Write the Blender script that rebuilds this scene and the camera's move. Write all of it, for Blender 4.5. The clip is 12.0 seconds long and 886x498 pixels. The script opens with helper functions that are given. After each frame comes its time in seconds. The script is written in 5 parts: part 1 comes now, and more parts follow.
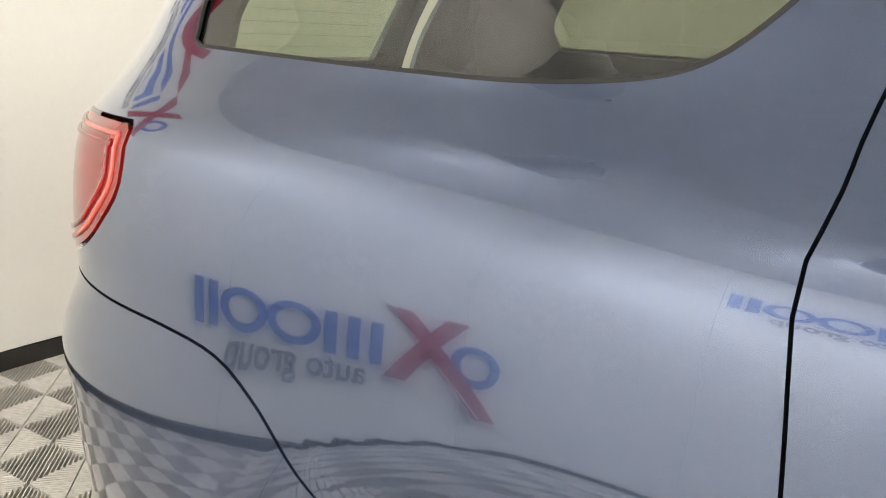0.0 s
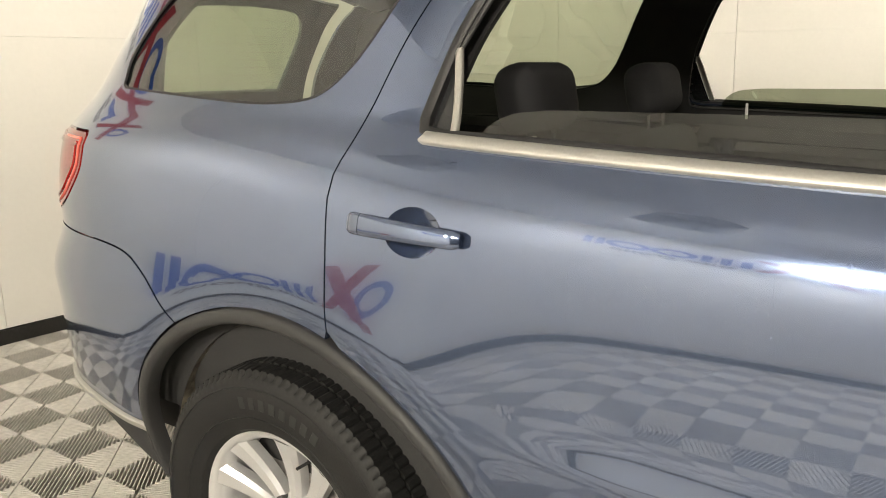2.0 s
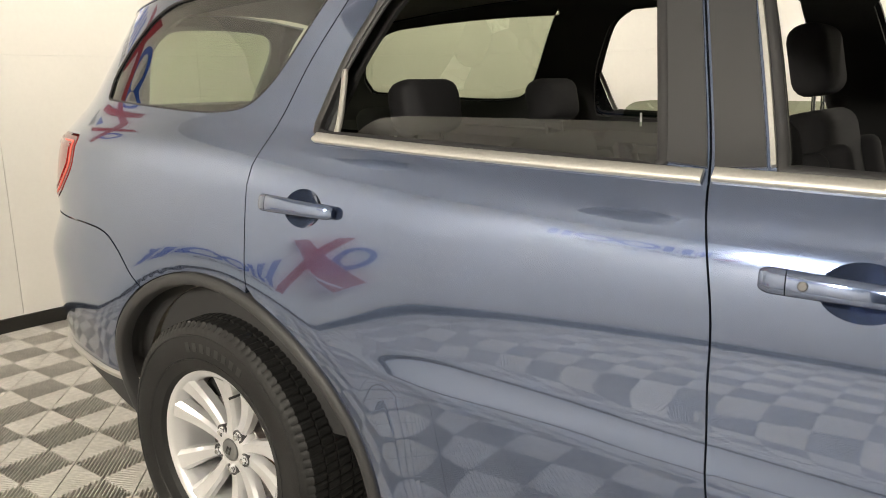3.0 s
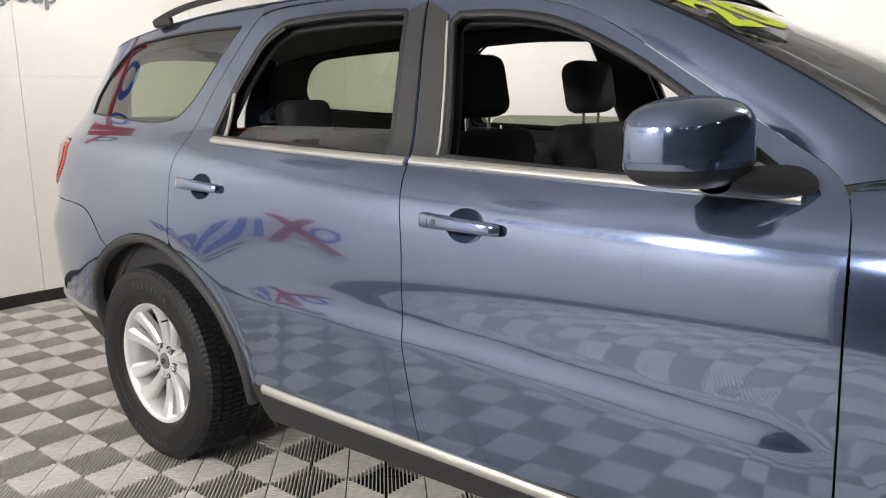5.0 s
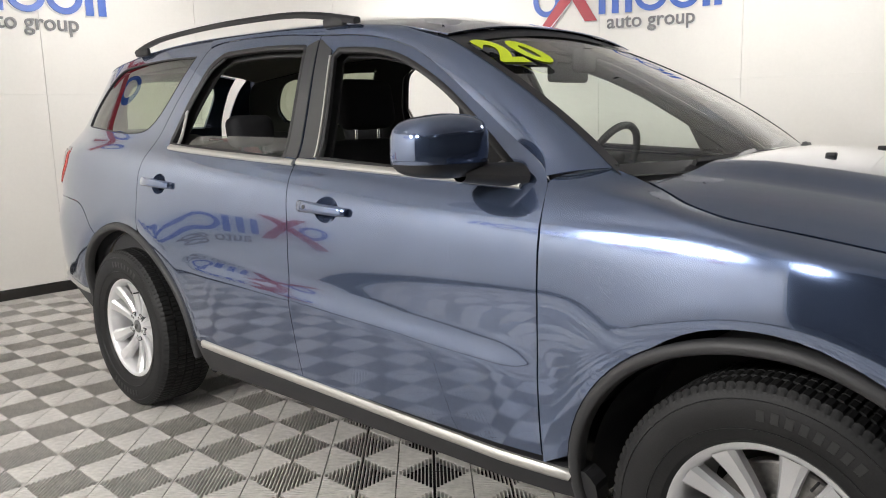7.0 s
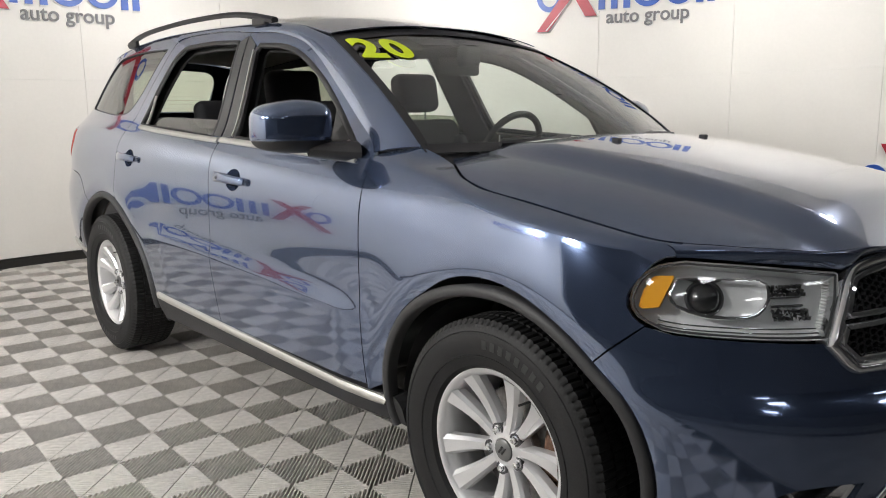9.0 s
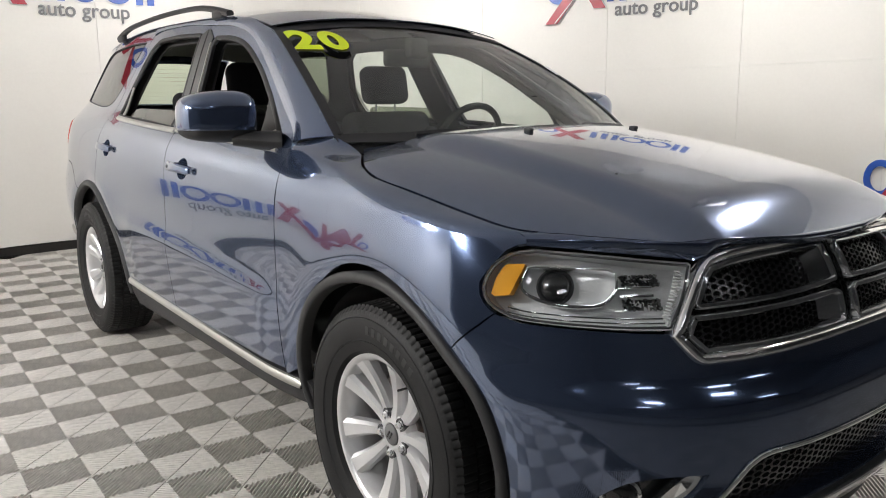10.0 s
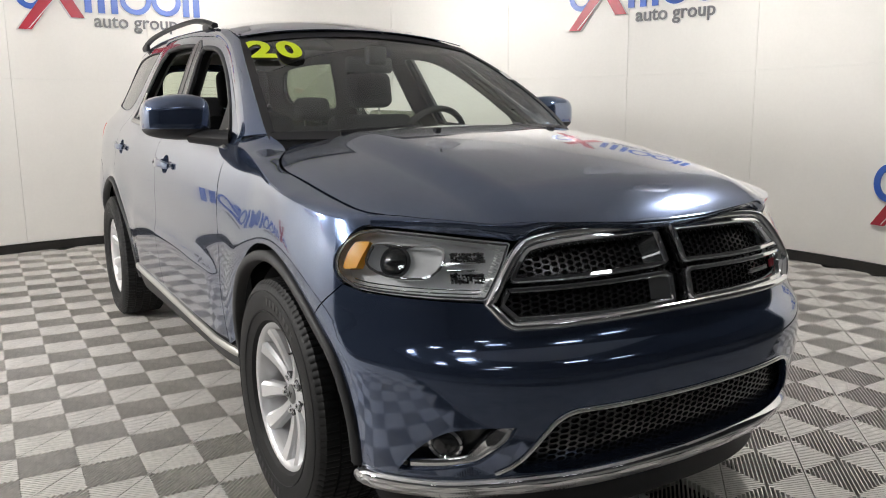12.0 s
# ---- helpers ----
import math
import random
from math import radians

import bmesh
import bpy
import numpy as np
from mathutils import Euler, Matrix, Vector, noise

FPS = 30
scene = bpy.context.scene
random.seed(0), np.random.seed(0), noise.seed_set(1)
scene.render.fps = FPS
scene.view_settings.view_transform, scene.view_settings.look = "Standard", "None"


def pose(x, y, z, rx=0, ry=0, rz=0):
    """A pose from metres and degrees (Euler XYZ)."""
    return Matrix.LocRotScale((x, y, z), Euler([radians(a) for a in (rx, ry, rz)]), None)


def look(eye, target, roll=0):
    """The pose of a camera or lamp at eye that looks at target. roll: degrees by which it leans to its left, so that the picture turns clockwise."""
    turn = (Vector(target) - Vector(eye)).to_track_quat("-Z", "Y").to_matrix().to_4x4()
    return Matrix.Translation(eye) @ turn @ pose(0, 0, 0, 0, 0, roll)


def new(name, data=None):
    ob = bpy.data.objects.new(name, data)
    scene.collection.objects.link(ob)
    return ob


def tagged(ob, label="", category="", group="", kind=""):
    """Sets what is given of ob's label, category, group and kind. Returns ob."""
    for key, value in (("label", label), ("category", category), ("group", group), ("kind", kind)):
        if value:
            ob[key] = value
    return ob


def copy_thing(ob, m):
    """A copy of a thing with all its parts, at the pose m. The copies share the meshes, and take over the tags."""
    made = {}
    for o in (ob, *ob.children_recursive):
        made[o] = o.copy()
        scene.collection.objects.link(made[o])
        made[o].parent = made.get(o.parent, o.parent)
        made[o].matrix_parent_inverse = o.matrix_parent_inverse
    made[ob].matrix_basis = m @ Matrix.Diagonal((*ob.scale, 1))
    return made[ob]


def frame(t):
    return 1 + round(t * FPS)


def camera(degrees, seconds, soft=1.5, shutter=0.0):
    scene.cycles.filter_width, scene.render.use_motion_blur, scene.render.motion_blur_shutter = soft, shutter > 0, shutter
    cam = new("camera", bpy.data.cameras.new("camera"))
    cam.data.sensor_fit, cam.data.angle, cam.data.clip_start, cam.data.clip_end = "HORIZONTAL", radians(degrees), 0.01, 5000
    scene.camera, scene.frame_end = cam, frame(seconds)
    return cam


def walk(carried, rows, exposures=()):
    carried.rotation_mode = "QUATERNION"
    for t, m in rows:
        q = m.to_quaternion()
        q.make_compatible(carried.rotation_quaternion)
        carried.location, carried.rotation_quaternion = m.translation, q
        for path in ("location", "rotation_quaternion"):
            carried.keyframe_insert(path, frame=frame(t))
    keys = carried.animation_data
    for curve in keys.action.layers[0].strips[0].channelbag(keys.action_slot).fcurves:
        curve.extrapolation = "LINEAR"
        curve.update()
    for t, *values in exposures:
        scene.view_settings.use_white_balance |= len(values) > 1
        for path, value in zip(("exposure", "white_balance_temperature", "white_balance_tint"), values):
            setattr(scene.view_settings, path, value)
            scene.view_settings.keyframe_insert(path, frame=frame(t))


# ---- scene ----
cam = camera(59.1, 12.0, soft=1.0)
PATH = [
    (0, (-1.267, -1.481, 1.341), (-2.327, 0.144, 0.854), -0.0),
    (0.5, (-1.054, -1.595, 1.336), (-2.126, 0.028, 0.868), -0.3),
    (1, (-0.828, -1.722, 1.351), (-1.914, -0.106, 0.892), -0.9),
    (1.5, (-0.583, -1.831, 1.353), (-1.687, -0.224, 0.909), -1.2),
    (2, (-0.33, -1.922, 1.358), (-1.456, -0.326, 0.929), -1.4),
    (2.5, (-0.073, -2.01, 1.348), (-1.224, -0.428, 0.934), -1.6),
    (3, (0.189, -2.096, 1.353), (-0.991, -0.531, 0.956), -1.5),
    (3.2, (0.295, -2.125, 1.354), (-0.899, -0.569, 0.963), -1.6),
    (4.8, (1.125, -2.393, 1.356), (-0.122, -0.872, 0.991), -1.4),
    (5, (1.224, -2.407, 1.352), (-0.033, -0.895, 0.991), -1.3),
    (5.5, (1.483, -2.444, 1.356), (0.207, -0.945, 1.004), -1.4),
    (6, (1.701, -2.479, 1.358), (0.403, -0.997, 1.014), -1.5),
    (6.5, (1.914, -2.517, 1.363), (0.594, -1.053, 1.028), -1.5),
    (7, (2.105, -2.526, 1.347), (0.759, -1.084, 1.017), -1.5),
    (7.2, (2.196, -2.533, 1.341), (0.845, -1.095, 1.014), -1.5),
    (8.8, (2.88, -2.355, 1.326), (1.415, -1.039, 0.977), -0.7),
    (9, (2.956, -2.312, 1.319), (1.474, -1.015, 0.97), -0.6),
    (9.5, (3.138, -2.144, 1.31), (1.615, -0.898, 0.953), -0.5),
    (10, (3.272, -1.987, 1.303), (1.709, -0.793, 0.941), -0.5),
    (10.5, (3.397, -1.841, 1.296), (1.798, -0.696, 0.933), -0.6),
    (11, (3.523, -1.748, 1.309), (1.892, -0.647, 0.948), -0.7),
    (11.5, (3.674, -1.698, 1.298), (2.016, -0.637, 0.943), -0.7),
    (12, (3.84, -1.677, 1.281), (2.159, -0.65, 0.936), -0.5),
]
walk(cam, [(t, look(eye, target, roll)) for t, eye, target, roll in PATH], exposures=[(0, 0.3, 7000, 8), (0.5, 0.3, 7600, 6), (2.5, 0.2, 7700, 7), (3.2, 0.18, 7400, 8), (5, 0.1, 6600, 10), (9, 0.02, 6500, 10), (12, 0.02, 6480, 10)])

# ---- light ----
world = bpy.data.worlds.new("world")
scene.world = world
world.use_nodes = True
world.node_tree.nodes["Background"].inputs[0].default_value = (0.6, 0.62, 0.65, 1)
world.node_tree.nodes["Background"].inputs[1].default_value = 0.02
LAMP_POWER = 165.0


# ---- materials ----
def material(name, colour, rough=0.5, metal=0.0, coat=0.0, grain=None, bump=0.0, spots=None, emit=None, glass=0.0, **more):
    """A principled material. grain: (scale, amount) of fine tone; spots: (scale, amount) of large stains; bump: relief of the grain."""
    m = bpy.data.materials.new(name)
    m.use_nodes = True
    nodes, links = m.node_tree.nodes, m.node_tree.links
    p = nodes["Principled BSDF"]
    p.inputs["Base Color"].default_value = (*colour, 1)
    p.inputs["Roughness"].default_value, p.inputs["Metallic"].default_value = rough, metal
    p.inputs["Coat Weight"].default_value, p.inputs["Coat Roughness"].default_value = coat, 0.02
    p.inputs["Transmission Weight"].default_value = glass
    if coat:
        p.inputs["Coat IOR"].default_value = 1.6
    for key, value in more.items():
        p.inputs[key.replace("_", " ")].default_value = value
    if emit:
        p.inputs["Emission Color"].default_value, p.inputs["Emission Strength"].default_value = (*emit[0], 1), emit[1]
    colour_socket = None
    if grain or spots or bump:
        where = nodes.new("ShaderNodeTexCoord")
        for spec in (grain, spots):
            if not spec:
                continue
            tex = nodes.new("ShaderNodeTexNoise")
            tex.inputs["Scale"].default_value, tex.inputs["Detail"].default_value = spec[0], 5
            links.new(where.outputs["Object"], tex.inputs["Vector"])
            span = nodes.new("ShaderNodeMapRange")
            span.inputs["From Min"].default_value, span.inputs["From Max"].default_value = 0.3, 0.7
            span.inputs["To Min"].default_value, span.inputs["To Max"].default_value = 1 - spec[1], 1 + spec[1]
            links.new(tex.outputs["Fac"], span.inputs["Value"])
            mix = nodes.new("ShaderNodeMix")
            mix.data_type, mix.blend_type = "RGBA", "MULTIPLY"
            mix.inputs["Factor"].default_value = 1.0
            if colour_socket:
                links.new(colour_socket, mix.inputs["A"])
            else:
                mix.inputs["A"].default_value = (*colour, 1)
            links.new(span.outputs["Result"], mix.inputs["B"])
            colour_socket = mix.outputs["Result"]
            if bump and spec is grain:
                bumper = nodes.new("ShaderNodeBump")
                bumper.inputs["Strength"].default_value, bumper.inputs["Distance"].default_value = bump, 0.002
                links.new(tex.outputs["Fac"], bumper.inputs["Height"])
                links.new(bumper.outputs["Normal"], p.inputs["Normal"])
        if colour_socket:
            links.new(colour_socket, p.inputs["Base Color"])
    return m


PAINT = material("slate_blue_paint", (0.112, 0.155, 0.268), 0.115, 0.80, 1.0, grain=(900, 0.12), Coat_IOR=1.8, Coat_Roughness=0.0)
BLACK_TRIM = material("black_plastic", (0.022, 0.022, 0.024), 0.5, grain=(500, 0.2), bump=0.15)
GREY_TRIM = material("dark_grey_plastic", (0.034, 0.034, 0.036), 0.55, grain=(600, 0.2), bump=0.2)
GLOSS_BLACK = material("gloss_black", (0.02, 0.021, 0.023), 0.25, coat=0.6)
PILLAR_BLACK = material("satin_black_film", (0.035, 0.036, 0.038), 0.38, coat=0.3)
DARK = material("dark_cavity", (0.012, 0.012, 0.013), 0.8, grain=(60, 0.3))
CHROME = material("chrome", (0.92, 0.93, 0.94), 0.05, 0.95)
SATIN = material("satin_metal_trim", (0.50, 0.49, 0.46), 0.45, 0.7, grain=(200, 0.05))
ALLOY = material("silver_alloy", (0.78, 0.78, 0.79), 0.3, 0.6, 0.5, grain=(700, 0.04))
STEEL = material("brake_steel", (0.35, 0.34, 0.33), 0.35, 1.0, grain=(90, 0.2))
RUST = material("rusty_iron", (0.16, 0.09, 0.06), 0.8, 0.3, grain=(80, 0.4), bump=0.4)
RUBBER = material("tyre_rubber", (0.012, 0.012, 0.0125), 0.6, grain=(220, 0.25), spots=(9, 0.2), bump=0.2, Specular_IOR_Level=0.35)
RUBBER_BAR = material("raised_rubber", (0.02, 0.02, 0.021), 0.5)
FABRIC = material("dark_seat_cloth", (0.02, 0.02, 0.023), 0.9, grain=(900, 0.4), bump=0.4)
LINER = material("dark_headliner", (0.03, 0.03, 0.031), 0.9, grain=(500, 0.3))
HEADLINER = material("grey_headliner", (0.22, 0.215, 0.205), 0.95, grain=(500, 0.2), bump=0.2)
MUD = material("dirty_wheel_liner", (0.15, 0.13, 0.10), 0.9, grain=(30, 0.6), spots=(6, 0.5), bump=0.8)
def sheet_glass(name, tint, base, edge=0.95):
    """Thin glass: a tinted clear sheet whose mirror gloss grows towards grazing angles."""
    m = bpy.data.materials.new(name)
    m.use_nodes = True
    nodes, links = m.node_tree.nodes, m.node_tree.links
    nodes.remove(nodes["Principled BSDF"])
    clear, gloss, mix, facing, power, span = (nodes.new(k) for k in ("ShaderNodeBsdfTransparent", "ShaderNodeBsdfGlossy", "ShaderNodeMixShader", "ShaderNodeLayerWeight", "ShaderNodeMath", "ShaderNodeMapRange"))
    clear.inputs["Color"].default_value = (*tint, 1)
    gloss.inputs["Roughness"].default_value = 0.0
    gloss.inputs["Color"].default_value = (1, 1, 1, 1)
    facing.inputs["Blend"].default_value = 0.5
    power.operation = "POWER"
    power.inputs[1].default_value = 4.5
    span.inputs["To Min"].default_value, span.inputs["To Max"].default_value = base, edge
    links.new(facing.outputs["Facing"], power.inputs[0])
    links.new(power.outputs[0], span.inputs["Value"])
    links.new(span.outputs["Result"], mix.inputs[0])
    links.new(clear.outputs[0], mix.inputs[1])
    links.new(gloss.outputs[0], mix.inputs[2])
    links.new(mix.outputs[0], nodes["Material Output"].inputs["Surface"])
    return m


SHIELD = sheet_glass("windscreen_glass", (0.84, 0.92, 0.85), 0.12)
TINT = sheet_glass("tinted_glass", (0.42, 0.46, 0.36), 0.13)
TINT_LIGHT = sheet_glass("lightly_tinted_glass", (0.72, 0.80, 0.66), 0.08)
LENS = sheet_glass("lamp_lens", (0.97, 0.98, 0.98), 0.06)
AMBER = material("amber_reflector", (1.0, 0.46, 0.03), 0.3, coat=0.5)
RED_LENS = material("red_lamp_lens", (0.30, 0.012, 0.012), 0.15, coat=0.6)
WHITE_LENS = material("pale_lamp_strip", (0.75, 0.16, 0.13), 0.2, coat=0.6)
LAMP_BODY = material("lamp_reflector", (0.88, 0.88, 0.89), 0.42, 0.08)
LAMP_DARK = material("lamp_bezel", (0.06, 0.06, 0.065), 0.3, coat=0.4)
YELLOW = material("neon_yellow_sticker", (0.80, 0.98, 0.02), 0.5)
WALL = material("white_wall_panel", (0.74, 0.72, 0.68), 0.42, spots=(1.3, 0.03), grain=(40, 0.012), bump=0.03)
BASEBOARD = material("black_baseboard", (0.015, 0.014, 0.013), 0.4, grain=(60, 0.2))
TILE = material("grey_plastic_tile", (0.60, 0.575, 0.54), 0.45, grain=(35, 0.12), spots=(4, 0.1))
UNDER = material("dark_subfloor", (0.013, 0.0125, 0.012), 0.9, grain=(30, 0.3))
CEILING = material("grey_ceiling", (0.78, 0.78, 0.785), 0.9, grain=(12, 0.05))
LAMP = material("lamp_diffuser", (0.9, 0.9, 0.9), 0.5, emit=((1.0, 0.98, 0.955), LAMP_POWER))
LAMP_SOFT = material("soft_lamp_diffuser", (0.9, 0.9, 0.9), 0.5, emit=((1.0, 0.98, 0.955), LAMP_POWER * 1.55))
BLUE = material("logo_blue", (0.02, 0.09, 0.42), 0.35, coat=0.3)
RED = material("logo_red", (0.36, 0.012, 0.03), 0.35, coat=0.3)
LETTER_GREY = material("letter_grey", (0.16, 0.16, 0.165), 0.45)
EDGE_WHITE = material("letter_edge_white", (0.75, 0.75, 0.75), 0.5)


# ---- geometry helpers ----
SIDE = 1  # 1: the right-hand side of the car; -1: the left


def make(name, verts, faces, mat, parent=None, label="", normals=None, smooth=True, turn=None):
    """One mesh object; the left side of the car is the mirrored right one."""
    verts = [tuple(v) for v in verts]
    if SIDE < 0:
        verts = [(v[0], -v[1], v[2]) for v in verts]
        faces = [tuple(reversed(f)) for f in faces]
        normals = [(n[0], -n[1], n[2]) for n in normals] if normals is not None else None
    me = bpy.data.meshes.new(name)
    me.from_pydata(verts, [], [tuple(f) for f in faces])
    me.materials.append(mat)
    me.polygons.foreach_set("use_smooth", [smooth] * len(me.polygons))
    if normals is not None:
        me.normals_split_custom_set_from_vertices([tuple(n) for n in normals])
    me.update()
    ob = new(name, me)
    if parent:
        ob.parent = parent
    if label:
        tagged(ob, label)
    return ob


def from_bm(name, bm, mat, parent=None, label="", sharp=35):
    """The bmesh as one object, shaded smooth up to an angle of sharp degrees."""
    bmesh.ops.recalc_face_normals(bm, faces=bm.faces)
    if SIDE < 0:
        for v in bm.verts:
            v.co.y = -v.co.y
        bmesh.ops.reverse_faces(bm, faces=bm.faces)
    for f in bm.faces:
        f.smooth = True
    for e in bm.edges:
        e.smooth = len(e.link_faces) == 2 and e.calc_face_angle(0) < radians(sharp)
    me = bpy.data.meshes.new(name)
    bm.to_mesh(me)
    bm.free()
    me.materials.append(mat)
    ob = new(name, me)
    if parent:
        ob.parent = parent
    if label:
        tagged(ob, label)
    return ob


def curve(xs, ys):
    """A smooth monotone curve through the points."""
    n = len(xs)
    d = [(ys[i + 1] - ys[i]) / (xs[i + 1] - xs[i]) for i in range(n - 1)]
    m = [d[0]] + [0 if d[i - 1] * d[i] <= 0 else 2 * d[i - 1] * d[i] / (d[i - 1] + d[i]) for i in range(1, n - 1)] + [d[-1]]

    def f(x):
        x = min(max(x, xs[0]), xs[-1])
        i = 0
        while i < n - 2 and x > xs[i + 1]:
            i += 1
        h = xs[i + 1] - xs[i]
        t = (x - xs[i]) / h
        return (1 + 2 * t) * (1 - t) ** 2 * ys[i] + t * (1 - t) ** 2 * h * m[i] + t * t * (3 - 2 * t) * ys[i + 1] + t * t * (t - 1) * h * m[i + 1]
    return f


def ease(a, b, x):
    t = min(max((x - a) / (b - a), 0), 1)
    return t * t * (3 - 2 * t)


def spline(pts, step=0.02):
    """A dense smooth line through the points, of any dimension."""
    pts = [np.array(p, float) for p in pts]
    out = []
    for i in range(len(pts) - 1):
        a, b = pts[i], pts[i + 1]
        p0 = pts[i - 1] if i else 2 * a - b
        p3 = pts[i + 2] if i + 2 < len(pts) else 2 * b - a
        n = max(2, int(np.linalg.norm(b - a) / step))
        for k in range(n):
            t = k / n
            out.append(0.5 * (2 * a + (b - p0) * t + (2 * p0 - 5 * a + 4 * b - p3) * t * t + (3 * a - p0 - 3 * b + p3) * t ** 3))
    out.append(pts[-1])
    return out


def chain(*lines):
    """Lines joined into one closed outline, with corners where they meet."""
    out = []
    for line in lines:
        for p in line:
            if not out or np.linalg.norm(out[-1] - p) > 1e-4:
                out.append(np.array(p, float))
    if np.linalg.norm(out[0] - out[-1]) < 1e-4:
        out.pop()
    return out


def area_of(poly):
    return 0.5 * sum(poly[i - 1][0] * poly[i][1] - poly[i][0] * poly[i - 1][1] for i in range(len(poly)))


def inset(poly, d):
    """The closed outline drawn in by d (out: minus)."""
    sign = 1 if area_of(poly) > 0 else -1
    out = []
    for i, p in enumerate(poly):
        a, b = p - poly[i - 1], poly[(i + 1) % len(poly)] - p
        a, b = a / max(np.linalg.norm(a), 1e-9), b / max(np.linalg.norm(b), 1e-9)
        n = np.array([-(a[1] + b[1]), a[0] + b[0]])
        n = n / max(np.linalg.norm(n), 0.3)
        out.append(p + sign * d * n)
    return out


def inside(poly, q):
    x, y = q
    hit = False
    for i in range(len(poly)):
        (x0, y0), (x1, y1) = poly[i - 1], poly[i]
        if (y0 > y) != (y1 > y) and x < (x1 - x0) * (y - y0) / (y1 - y0) + x0:
            hit = not hit
    return hit


def normal_of(fn, s, z):
    h = 2e-3
    a = np.array(fn(s + h, z)) - np.array(fn(s - h, z))
    b = np.array(fn(s, z + h)) - np.array(fn(s, z - h))
    n = np.cross(a, b)
    return n / max(np.linalg.norm(n), 1e-12)


def panel(name, loops, fn, mat, parent, label="", step=0.024, depth=0.018, lift=0.0):
    """A sheet of the surface fn(s, z) within the outline loops[0], with the holes loops[1:], and edges turned in by depth."""
    from mathutils.geometry import delaunay_2d_cdt
    pts, edges = [], []
    for loop in loops:
        first = len(pts)
        pts += [tuple(p) for p in loop]
        edges += [(first + i, first + (i + 1) % len(loop)) for i in range(len(loop))]
    border = np.array(pts)
    lo, hi = border.min(0), border.max(0)
    for i in range(1, int((hi[0] - lo[0]) / step) + 1):
        for j in range(1, int((hi[1] - lo[1]) / step) + 1):
            q = (lo[0] + i * step, lo[1] + j * step)
            if inside(loops[0], q) and not any(inside(hole, q) for hole in loops[1:]) and ((border - q) ** 2).sum(1).min() > (0.5 * step) ** 2:
                pts.append(q)
    flat, _, tris, *_ = delaunay_2d_cdt([Vector(p) for p in pts], edges, [], 2, 1e-5)
    verts, normals = [], []
    for q in flat:
        n = normal_of(fn, *q)
        verts.append(np.array(fn(*q)) + lift * n)
        normals.append(n)
    faces = []
    for t in tris:
        mid = (flat[t[0]] + flat[t[1]] + flat[t[2]]) / 3
        if not inside(loops[0], mid) or any(inside(hole, mid) for hole in loops[1:]):
            continue
        a, b, c = (verts[i] for i in t)
        faces.append(tuple(t) if np.dot(np.cross(b - a, c - a), normals[t[0]]) > 0 else tuple(reversed(t)))
    if depth:
        count = {}
        for f in faces:
            for i in range(3):
                e = (f[i - 1], f[i])
                count[tuple(sorted(e))] = count.get(tuple(sorted(e)), []) + [e]
        for es in count.values():
            if len(es) == 1:
                a, b = es[0]
                side_n = np.cross(verts[b] - verts[a], normals[a])
                side_n = side_n / max(np.linalg.norm(side_n), 1e-9)
                k = len(verts)
                verts += [verts[a], verts[b], verts[b] - depth * normals[b], verts[a] - depth * normals[a]]
                normals += [side_n] * 4
                faces.append((k + 1, k, k + 3, k + 2))
    return make(name, verts, faces, mat, parent, label, normals)


def sweep(name, line, normals, section, mat, parent, label="", closed=False):
    """A bar of the given section [(across, out), ...] along a 3D line whose outward normals are given."""
    verts, faces, n, m = [], [], len(line), len(section)
    for i, p in enumerate(line):
        a = line[i - 1] if i or closed else line[0]
        b = line[(i + 1) % n] if i + 1 < n or closed else line[-1]
        along = np.array(b) - np.array(a)
        along = along / max(np.linalg.norm(along), 1e-9)
        out = normals[i] - along * np.dot(normals[i], along)
        out = out / max(np.linalg.norm(out), 1e-9)
        across = np.cross(along, out)
        verts += [np.array(p) + across * u + out * v for u, v in section]
    for i in range(n if closed else n - 1):
        j = (i + 1) % n
        faces += [(i * m + k, i * m + (k + 1) % m, j * m + (k + 1) % m, j * m + k) for k in range(m)]
    if not closed:
        faces += [tuple(reversed(range(m))), tuple(range((n - 1) * m, n * m))]
    bm = bmesh.new()
    vs = [bm.verts.new(v) for v in verts]
    for f in faces:
        try:
            bm.faces.new([vs[i] for i in f])
        except ValueError:
            pass
    return from_bm(name, bm, mat, parent, label, 50)


def trim(name, pts, fn, section, mat, parent, label="", closed=False):
    """A bar laid along points of the surface fn."""
    return sweep(name, [np.array(fn(*q)) for q in pts], [normal_of(fn, *q) for q in pts], section, mat, parent, label, closed)


def rounded(w, h, base=0.0, r=0.35):
    """The section of a bar, w wide and h high over the surface, with soft corners."""
    return [(-w / 2, base), (-w / 2, h * (1 - r)), (-w / 2 + w * 0.12, h * 0.95), (0, h), (w / 2 - w * 0.12, h * 0.95), (w / 2, h * (1 - r)), (w / 2, base)]


def loft(name, lines, mat, parent, label="", thick=0.0, sharp=50):
    """A sheet through 3D lines with as many points each."""
    n, m = len(lines), len(lines[0])
    bm = bmesh.new()
    vs = [[bm.verts.new(p) for p in line] for line in lines]
    for i in range(n - 1):
        for j in range(m - 1):
            bm.faces.new((vs[i][j], vs[i][j + 1], vs[i + 1][j + 1], vs[i + 1][j]))
    if thick:
        bmesh.ops.recalc_face_normals(bm, faces=bm.faces)
        bmesh.ops.solidify(bm, geom=bm.faces[:], thickness=thick)
    return from_bm(name, bm, mat, parent, label, sharp)


